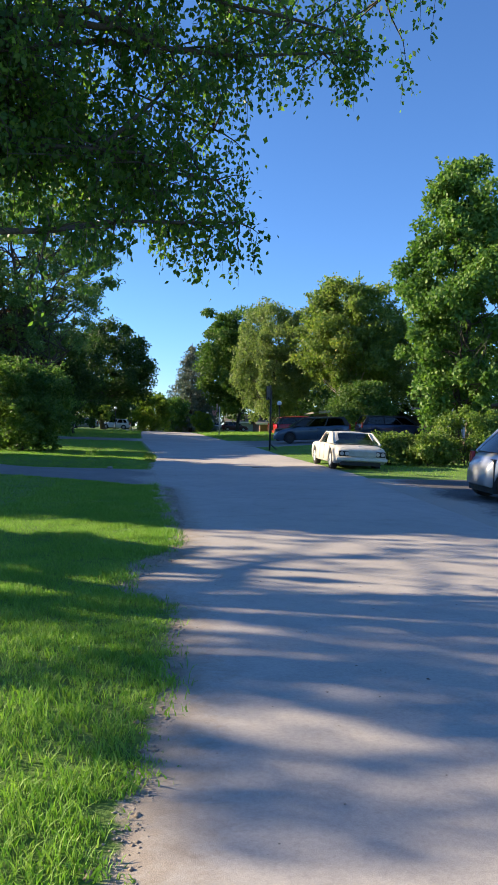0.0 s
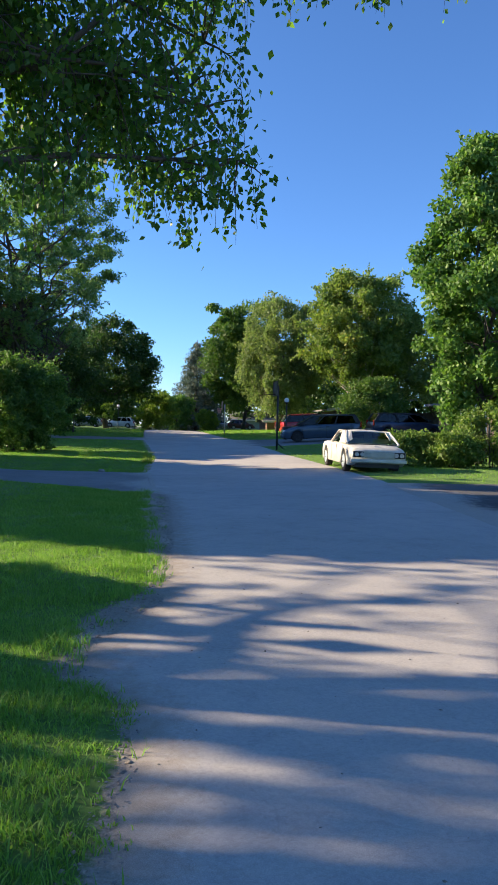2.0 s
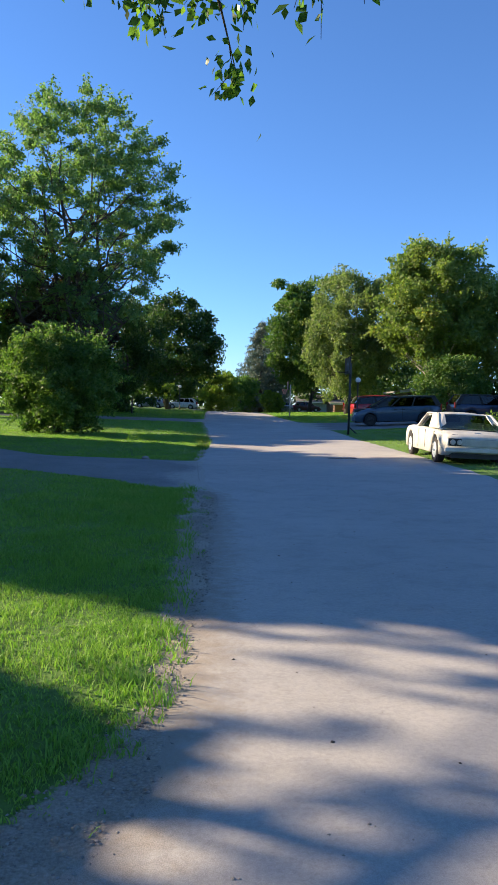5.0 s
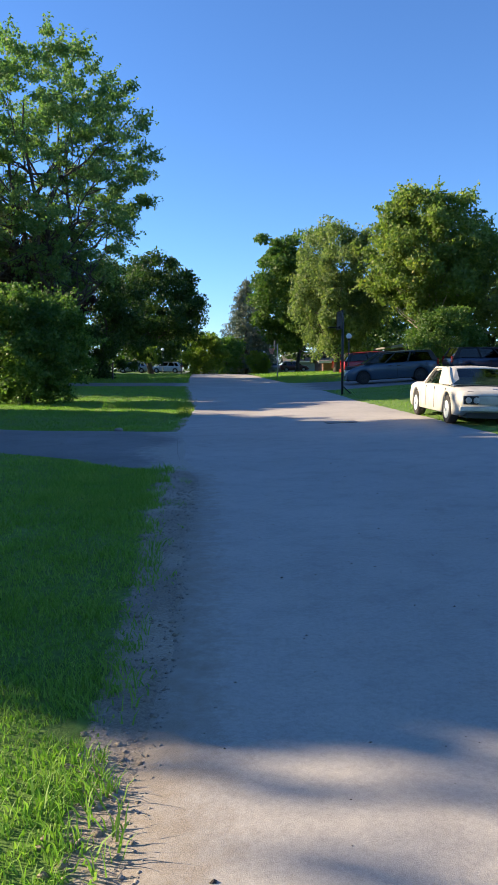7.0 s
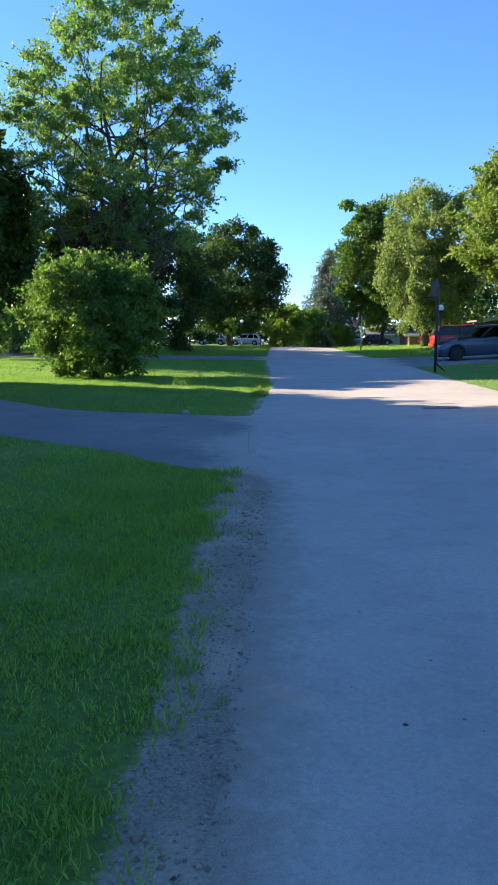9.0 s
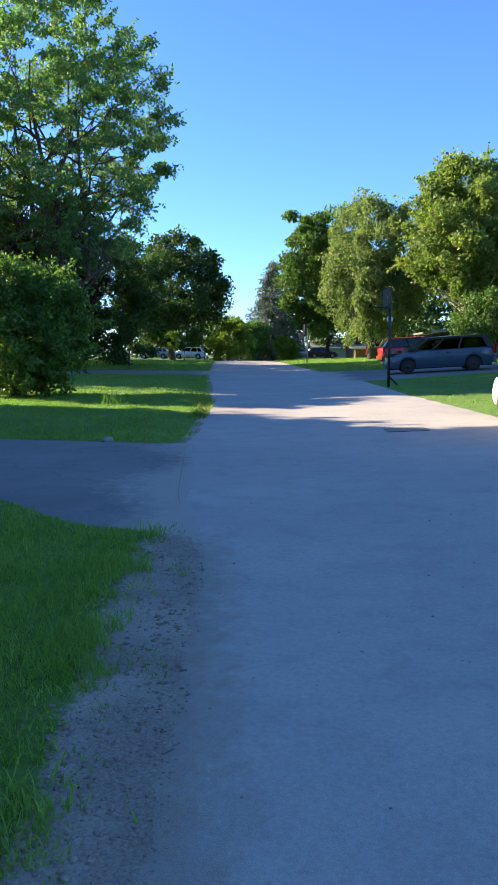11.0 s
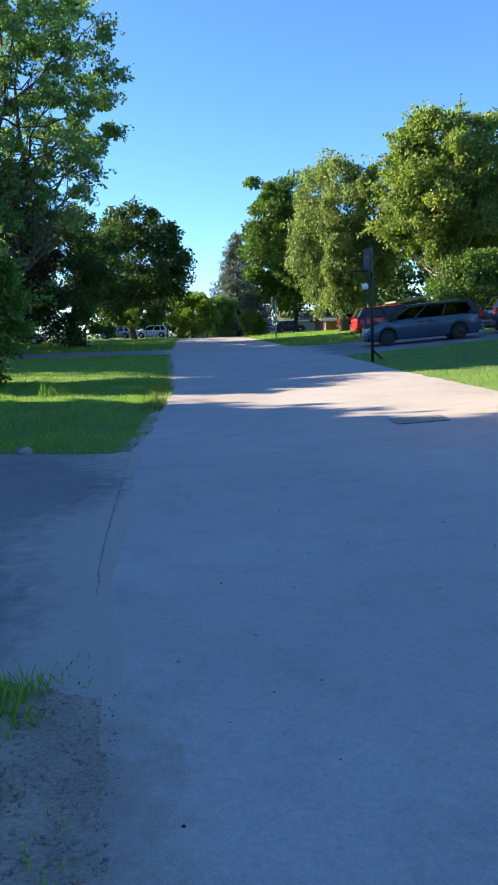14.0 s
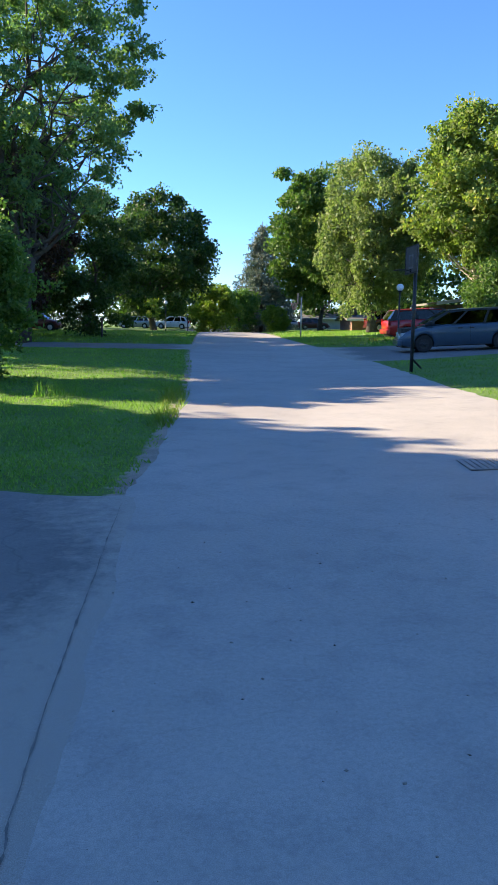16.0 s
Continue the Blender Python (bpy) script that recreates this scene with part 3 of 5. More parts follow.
# the tree that hangs over the street, its trunk on the lawn
def overhanging_tree():
    rng = np.random.default_rng(11)
    x0, y0 = -5.2, 0.7
    root = thing("tree", pose(x0, y0, hz(x0, y0) - 0.05), "leafy roadside tree with drooping branches over the street", "tree")
    bm = B()
    trunk = limb_points((0, 0, 0), (0.4, -0.2, 8.6), rng, 0, 8)
    tube(bm, trunk, [0.3, 0.26, 0.24, 0.22, 0.19, 0.16, 0.12, 0.09, 0.05], 12)
    # where the limbs end, in metres from the trunk's foot
    ends = [(5.55, 1.75, 4.2), (5.0, 1.60, 4.8), (7.0, 2.00, 6.8), (4.4, 2.70, 4.8), (4.9, 3.35, 4.45), (5.2, 2.10, 5.5), (5.25, 2.00, 4.8), (5.2, 1.70, 6.4), (3.2, 1.90, 5.2), (3.9, 3.50, 5.3), (2.2, 1.50, 5.5), (4.6, 3.40, 5.6), (3.3, 0.70, 5.8), (2.6, 3.80, 5.3), (5.0, 1.00, 6.9), (1.6, 0.30, 6.4), (4.2, 2.10, 5.2), (3.5, 2.50, 6.2), (2.4, 2.50, 5.4), (4.9, 2.30, 6.2), (2.9, 1.40, 6.9), (-2.0, 4.10, 6.2), (-2.5, 1.40, 6.6), (0.2, 5.30, 7.2), (2.5, 3.10, 8.0), (0.2, 2.30, 9.4), (6.6, 1.90, 6.5), (7.4, 1.90, 7.3), (6.2, 2.10, 6.7), (6.0, 2.30, 7.2)]
    pts = []
    for i, e in enumerate(ends):
        a = trunk[2 + i % 5] if i < 9 else trunk[3 + i % 5]
        lp = limb_points(a, e, rng, 0.1, 7)
        r = 0.085 * rng.uniform(0.7, 1.2)
        tube(bm, lp, [r * (1 - 0.86 * k / 7) for k in range(8)], 7)
        for k in range(2, 8):
            for _ in range(5):
                b = lp[k]
                out = Vector((rng.normal() * 0.42, rng.normal() * 0.5, rng.normal() * 0.32 - 0.05))
                q = b + out
                tube(bm, limb_points(b, q, rng, 0.03, 3), [0.016, 0.011, 0.008, 0.004], 4, False)
                m = int(rng.integers(26, 48))
                u = rng.uniform(0.25, 1.1, size=(m, 1))
                pts.append(np.array(b) + (np.array(q) - np.array(b)) * u + rng.normal(size=(m, 3)) * np.array([0.13, 0.17, 0.13]))
                for _ in range(2):      # hanging twigs
                    ln = rng.uniform(0.2, 0.62)
                    h = b + out * float(rng.uniform(0.5, 1.1))
                    h2 = h + Vector((rng.normal() * 0.07, rng.normal() * 0.07, -ln))
                    tube(bm, [h, h2], [0.005, 0.002], 3, False)
                    u = rng.uniform(0, 1, size=(16, 1))
                    pts.append(np.array(h) + (np.array(h2) - np.array(h)) * u + rng.normal(size=(16, 3)) * 0.05)
    part("trunk", bm, M_BARK, root, "", True)
    leaves_mesh("crown", np.concatenate(pts), rng, 0.083, L_NEAR, root, 1.3, 0.68)


overhanging_tree()
tree("tree", -13.2, 52, 22.4, 7.3, 5.0, L_SILVER, 66000, 0.2, "tall silver maple with open spreading limbs and blue gaps", trunk=0.42, seed=21, stems=5, clumps=560, clump=0.66, lump=0.26, limbs=50, hollow=0.25, sprays=1100, low=0.75, squash=0.55)
tree("tree", -10.6, 88, 13.3, 5.9, 1.2, L_DARK, 46000, 0.3, "dense dark green maple beside the street", trunk=0.28, seed=22, clumps=210, clump=1.05, hollow=0.4, lump=0.2)
tree("tree", -15.2, 56, 12.0, 3.9, 0.9, L_PURPLE, 26000, 0.22, "dark purple-leaved tree behind the lawn", trunk=0.22, seed=23, clumps=120, clump=0.85, hollow=0.4, lump=0.22)
tree("tree", -11.6, 63, 9.8, 3.7, 0.4, L_DARK, 24000, 0.22, "low dense dark green tree", trunk=0.2, seed=24, clumps=110, clump=0.85, hollow=0.4, lump=0.22)
tree("tree", -17.5, 62, 10.5, 4.2, 0.6, L_DARK, 24000, 0.27, "dense dark green tree behind the lawn", trunk=0.25, seed=25, clumps=110, clump=1.0, hollow=0.4, lump=0.22)
tree("tree", -21.5, 54, 11.5, 4.2, 0.8, L_MAPLE, 22000, 0.27, "broad green tree behind the lawn", trunk=0.28, seed=26, clumps=110, clump=1.0, hollow=0.4, lump=0.25)
tree("bush", -8.1, 29.2, 4.3, 2.3, 0.0, L_BUSH, 48000, 0.125, "large rounded green bush on the lawn", "bush", trunk=0.07, seed=27, stems=5, clumps=300, clump=0.38, lump=0.3, limbs=14, hollow=0.3, sprays=800, squash=0.9, droop=-0.3, full=0.25, low=0.8)
tree("tree", -5.0, 97, 5.6, 2.7, 0.4, L_LIME, 13000, 0.3, "small bright green tree at the street's end", trunk=0.14, seed=28, clumps=70, clump=0.8, lump=0.25)
tree("tree", -2.4, 108, 6.2, 2.0, 0.4, L_MAPLE, 11000, 0.3, "small green tree at the street's end", trunk=0.14, seed=29, clumps=60, clump=0.8, lump=0.25)
tree("tree", 8.6, 80, 15.0, 3.9, 2.2, L_DEEP, 44000, 0.3, "tall dark green maple with layered branches", shift=-3.9, trunk=0.32, seed=31, clumps=130, clump=1.1, lump=0.3, hollow=0.35, limbs=14, squash=0.6)
tree("tree", 8.3, 67.4, 13.2, 3.8, 1.8, L_BIRCH, 54000, 0.22, "large birch with hanging pale green foliage", "birch tree", trunk=0.34, seed=32, clumps=260, clump=0.7, sprays=160, lump=0.25, hollow=0.35, limbs=14, squash=1.15, droop=1.0)
tree("tree", 14.6, 60.5, 14.0, 4.9, 4.0, L_LOCUST, 66000, 0.25, "locust tree with yellowing leaves and several pale trunks", "locust tree", trunk=0.3, seed=33, stems=5, clumps=420, clump=0.85, sprays=200, lump=0.16, hollow=0.25, limbs=16, bark=M_BARK_PALE, squash=0.7)
tree("tree", 21.5, 62, 13.0, 5.2, 1.5, L_BIRCH, 26000, 0.26, "broad green tree behind the driveway", trunk=0.3, seed=34, clumps=120, clump=1.1, hollow=0.4, lump=0.25)
tree("tree", 6.2, 88, 13.5, 3.6, 2.6, L_MAPLE, 18000, 0.28, "green tree behind the birch", trunk=0.25, seed=41, clumps=100, clump=1.0, hollow=0.4, lump=0.2)
tree("tree", 14.2, 54, 4.4, 2.5, 0.5, L_DEEP, 22000, 0.19, "low rounded green tree behind the minivans", trunk=0.16, seed=35, clumps=110, clump=0.7, hollow=0.4, lump=0.22)
tree("tree", 10.4, 21.5, 11.9, 2.6, 1.7, L_MAPLE, 62000, 0.17, "young green maple standing among shrubs", trunk=0.17, seed=36, clumps=300, clump=0.48, lump=0.16, hollow=0.4, limbs=16, sprays=120, low=0.75, peak=0.45, full=0.3)
tree("tree", 1.7, 88, 2.9, 1.3, 0.25, L_LIME, 8000, 0.17, "small weeping tree with a green dome", trunk=0.07, seed=37, clumps=60, clump=0.4, lump=0.15, droop=1.5)
tree("sapling", -9.3, 78, 3.3, 0.75, 1.2, L_LIME, 900, 0.16, "young sapling with yellow leaves", trunk=0.05, seed=38, stems=2, clumps=12, clump=0.35, limbs=3)
conifer("spruce", 0.4, 112, 14.7, 6.0, L_SPRUCE, "tall thin blue-grey spruce", leaf=0.42)
for k, (bx, by, bt, bs, bl) in enumerate([(7.3, 20.3, 1.2, 0.7, 0.1), (8.6, 19.6, 1.4, 0.85, 0.11), (10.0, 19.6, 2.2, 1.15, 0.11), (11.6, 20.2, 2.3, 1.2, 0.11), (13.2, 20.6, 2.2, 1.2, 0.11)]):
    tree("shrub", bx, by, bt, bs, 0.0, L_SHRUB, 7500, bl, "leafy green shrub beside the driveway" if k else "tall weedy green shrub beside a parked car", "shrub", trunk=0.03, seed=50 + k, stems=5, clumps=80, clump=0.26, limbs=8, hollow=0.3, sprays=80, group="shrubs beside the driveway", droop=-0.2, full=0.7, lump=0.25)
# unseen trees, added off to the side to shade the street
def shade_tree():
    """An unseen open tree, shaped for the shade it casts: a dense heart, and one long bent limb with sparse sprays."""
    rng = np.random.default_rng(61)
    x0, y0 = -14.3, 2.15
    root = thing("tree", pose(x0, y0, hz(x0, y0) - 0.05), "unseen open leafy tree added to shade the street", "tree")
    bm = B()
    stem = limb_points((0, 0, 0), (0.2, 0.3, 9.6), rng, 0, 8)
    tube(bm, stem, [0.3, 0.24, 0.22, 0.2, 0.17, 0.14, 0.1, 0.07, 0.03], 10)
    centres = []
    for i in range(300):        # the dense heart
        centres.append((rng.normal() * 0.9, rng.uniform(-2.3, 1.45), rng.uniform(5.85, 9.8) if i > 25 else rng.uniform(4.7, 5.85), rng.uniform(0.14, 0.32)))
    for _ in range(118):        # sprays towards the end of the long limb
        h = rng.uniform(5.7, 9.6)
        centres.append((rng.normal() * 0.8, 2.6 + 4.2 * rng.uniform() ** 0.75, h, rng.uniform(0.06, 0.15)))
    for i in range(22):
        c = Vector(centres[i * 17][:3])
        k = 4 + i % 4
        tube(bm, limb_points(stem[k], c, rng, 0.04, 5), [0.05 * (1 - 0.16 * j) for j in range(6)], 6)
    part("trunk", bm, M_BARK, root, "", True)
    bm = B()
    long_limb = [(0.0, 0.1, 5.1), (0.0, 0.8, 5.75), (0.0, 1.4, 6.05), (0.0, 1.84, 6.13), (0.0, 2.35, 6.15), (0.0, 2.84, 6.27), (0.0, 3.2, 6.42), (0.0, 3.55, 6.66), (0.0, 4.1, 7.0), (0.0, 4.72, 7.35), (0.0, 5.6, 7.9)]
    tube(bm, long_limb, [0.14, 0.13, 0.12, 0.115, 0.105, 0.09, 0.075, 0.065, 0.05, 0.04, 0.02], 8)
    tube(bm, [(0, 2.9, 6.3), (0.1, 3.5, 6.35), (0.2, 4.3, 6.55), (0.2, 5.2, 6.7)], [0.045, 0.035, 0.028, 0.012], 6)
    tube(bm, [(0, 3.55, 6.66), (-0.1, 4.0, 7.3), (-0.1, 4.3, 8.0)], [0.04, 0.03, 0.012], 6)
    part("limb", bm, M_BARK, root, "", True)
    pts = []
    for x, y, z, r in centres:
        m = int(9 + 420 * r * r)
        p = rng.normal(size=(m, 3))
        p /= np.linalg.norm(p, axis=1)[:, None]
        pts.append(p * rng.uniform(size=(m, 1)) ** 0.4 * np.array([r, r * 1.25, r * 0.85]) + np.array([x, y, z]))
    leaves_mesh("crown", np.concatenate(pts), rng, 0.15, L_NEAR, root, 0.6, 0.66)


shade_tree()
# sun blockers out of view, sized for the shade bands on street and lawn
for k, (tx, ty, tt, ts, tc) in enumerate([(-10.9, 3.9, 4.4, 0.75, 0.1), (-15.8, 11.1, 10.6, 2.6, 0.1), (-15.9, 14.8, 10.4, 2.7, 0.1), (-15.8, 18.7, 9.6, 2.7, 0.1), (-15.9, 22.2, 8.8, 2.5, 0.1), (-16.0, 25.2, 7.2, 2.2, 0.1), (-22.0, 37.6, 16.5, 2.9, 8.6), (-22.0, 42.0, 16.5, 3.2, 4.5), (-22.0, 46.5, 16.0, 3.2, 3.0), (-22.4, 51.0, 14.5, 3.2, 3.0)]):
    tree("tree", tx, ty, tt, ts, tc, L_DARK, 12500, 0.52, "unseen dense green tree added to shade the street", trunk=0.22, seed=70 + k, clumps=420, clump=0.7, hollow=0.15, lump=0.15, group="garden trees", full=0.6)


def far_woods():
    """Distant trees that close the view, as one mass of leaves."""
    rng = np.random.default_rng(90)
    pts = []
    spots = [(-27, 104, 12), (-30, 112, 12), (-13, 118, 10), (-19, 124, 11), (-23, 76, 8), (-27, 66, 9), (-26, 70, 11), (-32, 62, 12), (-44, 58, 12), (-24, 84, 11), (-30, 98, 13), (-10, 126, 8), (10, 128, 9), (16, 112, 10), (22, 100, 13), (28, 88, 13), (14, 92, 12), (34, 76, 13), (28, 70, 12), (24, 84, 12), (38, 62, 13), (34, 52, 11), (40, 44, 11), (26, 40, 9), (44, 30, 12), (30, 30, 9), (-62, 46, 12), (-60, 14, 11), (46, 14, 12), (2, 140, 9), (-22, 140, 10), (24, 136, 11), (-10, -60, 12), (14, -62, 12)]
    for x, y, h in spots:
        z0 = hz(x, y)
        for _ in range(50):
            d = rng.normal(size=3)
            d /= np.linalg.norm(d)
            r = rng.uniform(0.35, 1) ** 0.5 * (0.8 + 0.4 * rng.uniform())
            c = np.array([x + d[0] * h * 0.5 * r, y + d[1] * h * 0.5 * r, z0 + h * 0.52 + d[2] * h * 0.5 * r])
            pts.append(c + rng.normal(size=(46, 3)) * np.array([0.75, 0.75, 0.55]))
    p = np.concatenate(pts)
    ob = leaves_mesh("far_woods", p[p[:, 2] > 0.3], rng, 0.62, L_DARK, None, 0.4)
    tagged(ob, "distant dark green woods closing the view", "woods", kind="stuff")


far_woods()


# ---------------------------------------------------------------- cars
def wheel(parent, x, y, r, w, rim_mat, outward):
    bm = B()
    prof = [(-w / 2, r * 0.62), (-w / 2, r * 0.93), (-w * 0.36, r), (w * 0.36, r), (w / 2, r * 0.93), (w / 2, r * 0.62)]
    n = 28
    rings = [[bm.verts.new((rad * math.cos(2 * math.pi * k / n), off, rad * math.sin(2 * math.pi * k / n))) for k in range(n)] for off, rad in prof]
    for a, b in zip(rings, rings[1:]):
        for k in range(n):
            bm.faces.new((a[k], a[(k + 1) % n], b[(k + 1) % n], b[k]))
    bm.faces.new(rings[0])
    bm.faces.new(rings[-1])
    tyre = part("wheel", bm, M_RUBBER, parent)
    tyre.location = (x, y, r)
    bm = B()
    o = outward * w * 0.5
    tube(bm, [(0, o * 0.7, 0), (0, o + outward * 0.006, 0)], [r * 0.6, r * 0.62], 24)
    tube(bm, [(0, o, 0), (0, o + outward * 0.035, 0)], [r * 0.16, r * 0.1], 12)
    for k in range(0 if rim_mat is M_RIM_BLUE else 6):
        a = k * math.pi / 3
        tube(bm, [(r * 0.14 * math.cos(a), o + outward * 0.02, r * 0.14 * math.sin(a)), (r * 0.55 * math.cos(a), o + outward * 0.016, r * 0.55 * math.sin(a))], [r * 0.075, r * 0.06], 6)
    part("rim", bm, rim_mat, tyre, "wheel rim")
    return tyre


def slab_from(bm, corners, thick):
    """A thin plate on four corners, thickened against its normal."""
    c = [Vector(p) for p in corners]
    nrm = (c[1] - c[0]).cross(c[3] - c[0]).normalized() * thick
    a = [bm.verts.new(p) for p in c]
    b = [bm.verts.new(p - nrm) for p in c]
    bm.faces.new(a)
    bm.faces.new(b[::-1])
    for i in range(4):
        bm.faces.new((a[i], b[i], b[(i + 1) % 4], a[(i + 1) % 4]))
    return bm


def car(name, m, paint, glass, label, L, W, H, belt, top, base, wheels, wr, posts, rim_mat=None, tail_lamps=(), head_lamps=(), nose=0.1, group="", handles=True, bumper=None, sill=0.22, roof_in=0.8, flare=0.0, post_mat=None, seam_mat=None):
    """A car along x, front at +x, on the ground at z = 0.
    top: height of bonnet, belt and boot along x; base: x of windscreen foot, roof front, roof rear, rear window foot."""
    root = thing(name, m, label, "car", group)
    bm = B()
    ns = 72
    rings = []
    for i in range(ns + 1):
        u = i / ns
        x = -L / 2 + L * u
        e = min(u, 1 - u) * L
        w = W / 2 * (1 - nose * (1 - min(1, e / 0.55)) ** 2)
        zt = curve_at(top, x)
        zl = sill + 0.12 * (1 - min(1, e / 0.35))
        for wx in wheels:
            dx = abs(x - wx)
            if dx < wr * 1.16:
                zl = max(zl, wr + math.sqrt((wr * 1.16) ** 2 - dx * dx))
                w += flare * (1 - dx / (wr * 1.16))
        zt -= 0.05 * (1 - min(1, e / 0.12))
        zl = min(zl, zt - 0.14)
        zm = max(zl + 0.03, lerp(sill, zt, 0.6))
        half = [(0, zt + 0.02), (w * 0.5, zt + 0.014), (w * 0.84, zt - 0.005), (w * 0.95, zt - 0.045), (w * 0.985, zt - 0.11), (w, min(zm, zt - 0.12)), (w * 0.985, zl + 0.02), (w * 0.95, zl)]
        ring = [bm.verts.new((x, y, z)) for y, z in half] + [bm.verts.new((x, -y, z)) for y, z in half[:0:-1]]
        rings.append(ring)
    k = len(rings[0])
    for a, b in zip(rings, rings[1:]):
        for i in range(k):
            bm.faces.new((a[i], a[(i + 1) % k], b[(i + 1) % k], b[i]))
    bm.faces.new(rings[0][::-1])
    bm.faces.new(rings[-1])
    body = part("body", bm, paint, root, "", True)
    bm = B()
    box(bm, -L / 2 + 0.12, L / 2 - 0.12, -W / 2 + 0.2, W / 2 - 0.2, sill - 0.04, belt - 0.12)
    part("underbody", bm, M_PLASTIC, root, "dark underbody")
    wb, rf, rr_, rb = base
    yb, yt, zr = W / 2 * 0.93, W / 2 * roof_in, H

    def side_pt(u, v, s, inn=0.0):
        bow = 0.02 * math.sin(math.pi * v)
        return Vector((lerp(lerp(wb, rb, u), lerp(rf, rr_, u), v), s * (lerp(yb, yt, v) + bow - inn), lerp(belt - 0.02, zr - 0.05, v)))

    bm = B()
    n, nq = 10, 8
    g = [[bm.verts.new((lerp(rf + 0.03, rr_ - 0.03, i / n), lerp(-yt - 0.01, yt + 0.01, j / nq), zr - 0.06 * abs(2 * j / nq - 1) ** 2.6 - 0.05 * abs(2 * i / n - 1) ** 3)) for j in range(nq + 1)] for i in range(n + 1)]
    for i in range(n):
        for j in range(nq):
            bm.faces.new((g[i][j], g[i][j + 1], g[i + 1][j + 1], g[i + 1][j]))
    ret = bmesh.ops.extrude_face_region(bm, geom=list(bm.faces))
    for v in ret["geom"]:
        if isinstance(v, bmesh.types.BMVert):
            v.co.z -= 0.05
    part("roof", bm, paint, root, "", True)
    gaps = []
    for s in (-1, 1):
        bm = B()
        last = None
        for u0, u1 in posts:
            slab_from(bm, [side_pt(u0, 0, s), side_pt(u1, 0, s), side_pt(u1, 1, s), side_pt(u0, 1, s)] if s < 0 else [side_pt(u1, 0, s), side_pt(u0, 0, s), side_pt(u0, 1, s), side_pt(u1, 1, s)], 0.05)
            if last is not None:
                gaps.append((s, last, u0))
            last = u1
        slab_from(bm, [side_pt(0, 0.92, s), side_pt(1, 0.92, s), side_pt(1, 1, s), side_pt(0, 1, s)] if s < 0 else [side_pt(1, 0.92, s), side_pt(0, 0.92, s), side_pt(0, 1, s), side_pt(1, 1, s)], 0.045)
        for x0, x1 in ((wb, rf), (rb, rr_)):
            p, q = Vector((x0, s * yb, belt - 0.02)), Vector((x1, s * yt, zr - 0.06))
            tube(bm, [p, p.lerp(q, 0.5) + Vector((0, s * 0.02, 0)), q], 0.04, 8)
        part("window_frame", bm, post_mat or paint, root)
    for s, u0, u1 in gaps:
        bm = B()
        slab_from(bm, [side_pt(u0, 0.03, s, 0.02), side_pt(u1, 0.03, s, 0.02), side_pt(u1, 0.93, s, 0.02), side_pt(u0, 0.93, s, 0.02)], 0.006)
        part("side_window", bm, glass, root, "tinted side window")
    for nm, x0, x1 in (("windscreen", wb, rf), ("rear_window", rb, rr_)):
        bm = B()
        bowx = 0.06 * (1 if x0 > x1 else -1)
        cols = []
        for j in range(9):
            v = lerp(-1, 1, j / 8)
            cols.append([bm.verts.new((lerp(x0, x1, h) + bowx * (1 - v * v) * (1 - h * 0.6), v * lerp(yb, yt, h) * 0.965, lerp(belt, zr - 0.055, h))) for h in (0.02, 0.5, 0.97)])
        for a, b in zip(cols, cols[1:]):
            for h in range(2):
                bm.faces.new((a[h], b[h], b[h + 1], a[h + 1]))
        part(nm, bm, M_GLASS if nm == "windscreen" else glass, root, "tinted glass", True)
    for sx in (lerp(wb, rb, 0.38), lerp(wb, rb, 0.68)):
        for sy in (-W * 0.22, W * 0.22):
            bm = B()
            box(bm, sx - 0.1, sx + 0.08, sy - 0.24, sy + 0.24, belt - 0.3, belt + (zr - belt) * 0.5, 0.04)
            part("seat", bm, M_SEAT, root, "dark seat")
    for wx in wheels:
        for s in (-1, 1):
            wheel(root, wx, s * (W / 2 - 0.12), wr, 0.2, rim_mat or M_RIM, s)
    for x, y, z, dx, dy, dz in tail_lamps:
        bm = B()
        box(bm, x - dx / 2, x + dx / 2, y - dy / 2, y + dy / 2, z - dz / 2, z + dz / 2, 0.02)
        part("tail_lamp", bm, M_TAIL, root, "red tail lamp")
    for x, y, z, dx, dy, dz in head_lamps:
        bm = B()
        box(bm, x - dx / 2, x + dx / 2, y - dy / 2, y + dy / 2, z - dz / 2, z + dz / 2, 0.03)
        part("headlamp", bm, M_LAMPGLASS, root, "clear headlamp")
    if handles:
        for s in (-1, 1):
            for hx in handles if isinstance(handles, tuple) else (0.15, -0.85):
                bm = B()
                box(bm, hx - 0.09, hx + 0.09, s * (W / 2 - 0.03), s * (W / 2 + 0.03), belt - 0.2, belt - 0.16, 0.01)
                part("door_handle", bm, M_PLASTIC, root, "dark door handle")
            bm = B()
            box(bm, wb - 0.34, wb - 0.2, s * (W / 2 - 0.02), s * (W / 2 + 0.16), belt + 0.0, belt + 0.13, 0.03)
            part("wing_mirror", bm, M_PLASTIC, root, "dark wing mirror")
    if bumper:
        for sx, z, hgt in bumper:
            bm = B()
            box(bm, sx * L / 2 - 0.1, sx * L / 2 + 0.06, -W / 2 * 0.93, W / 2 * 0.93, z, z + hgt, 0.03)
            part("bumper", bm, paint, root)
    # door seams
    for s in (-1, 1):
        for dx in (wb - 0.25, lerp(wb, rb, 0.45), lerp(wb, rb, 0.85)):
            bm = B()
            box(bm, dx - 0.006, dx + 0.006, s * (W / 2 - 0.02), s * (W / 2 + 0.003), sill + 0.08, belt - 0.08)
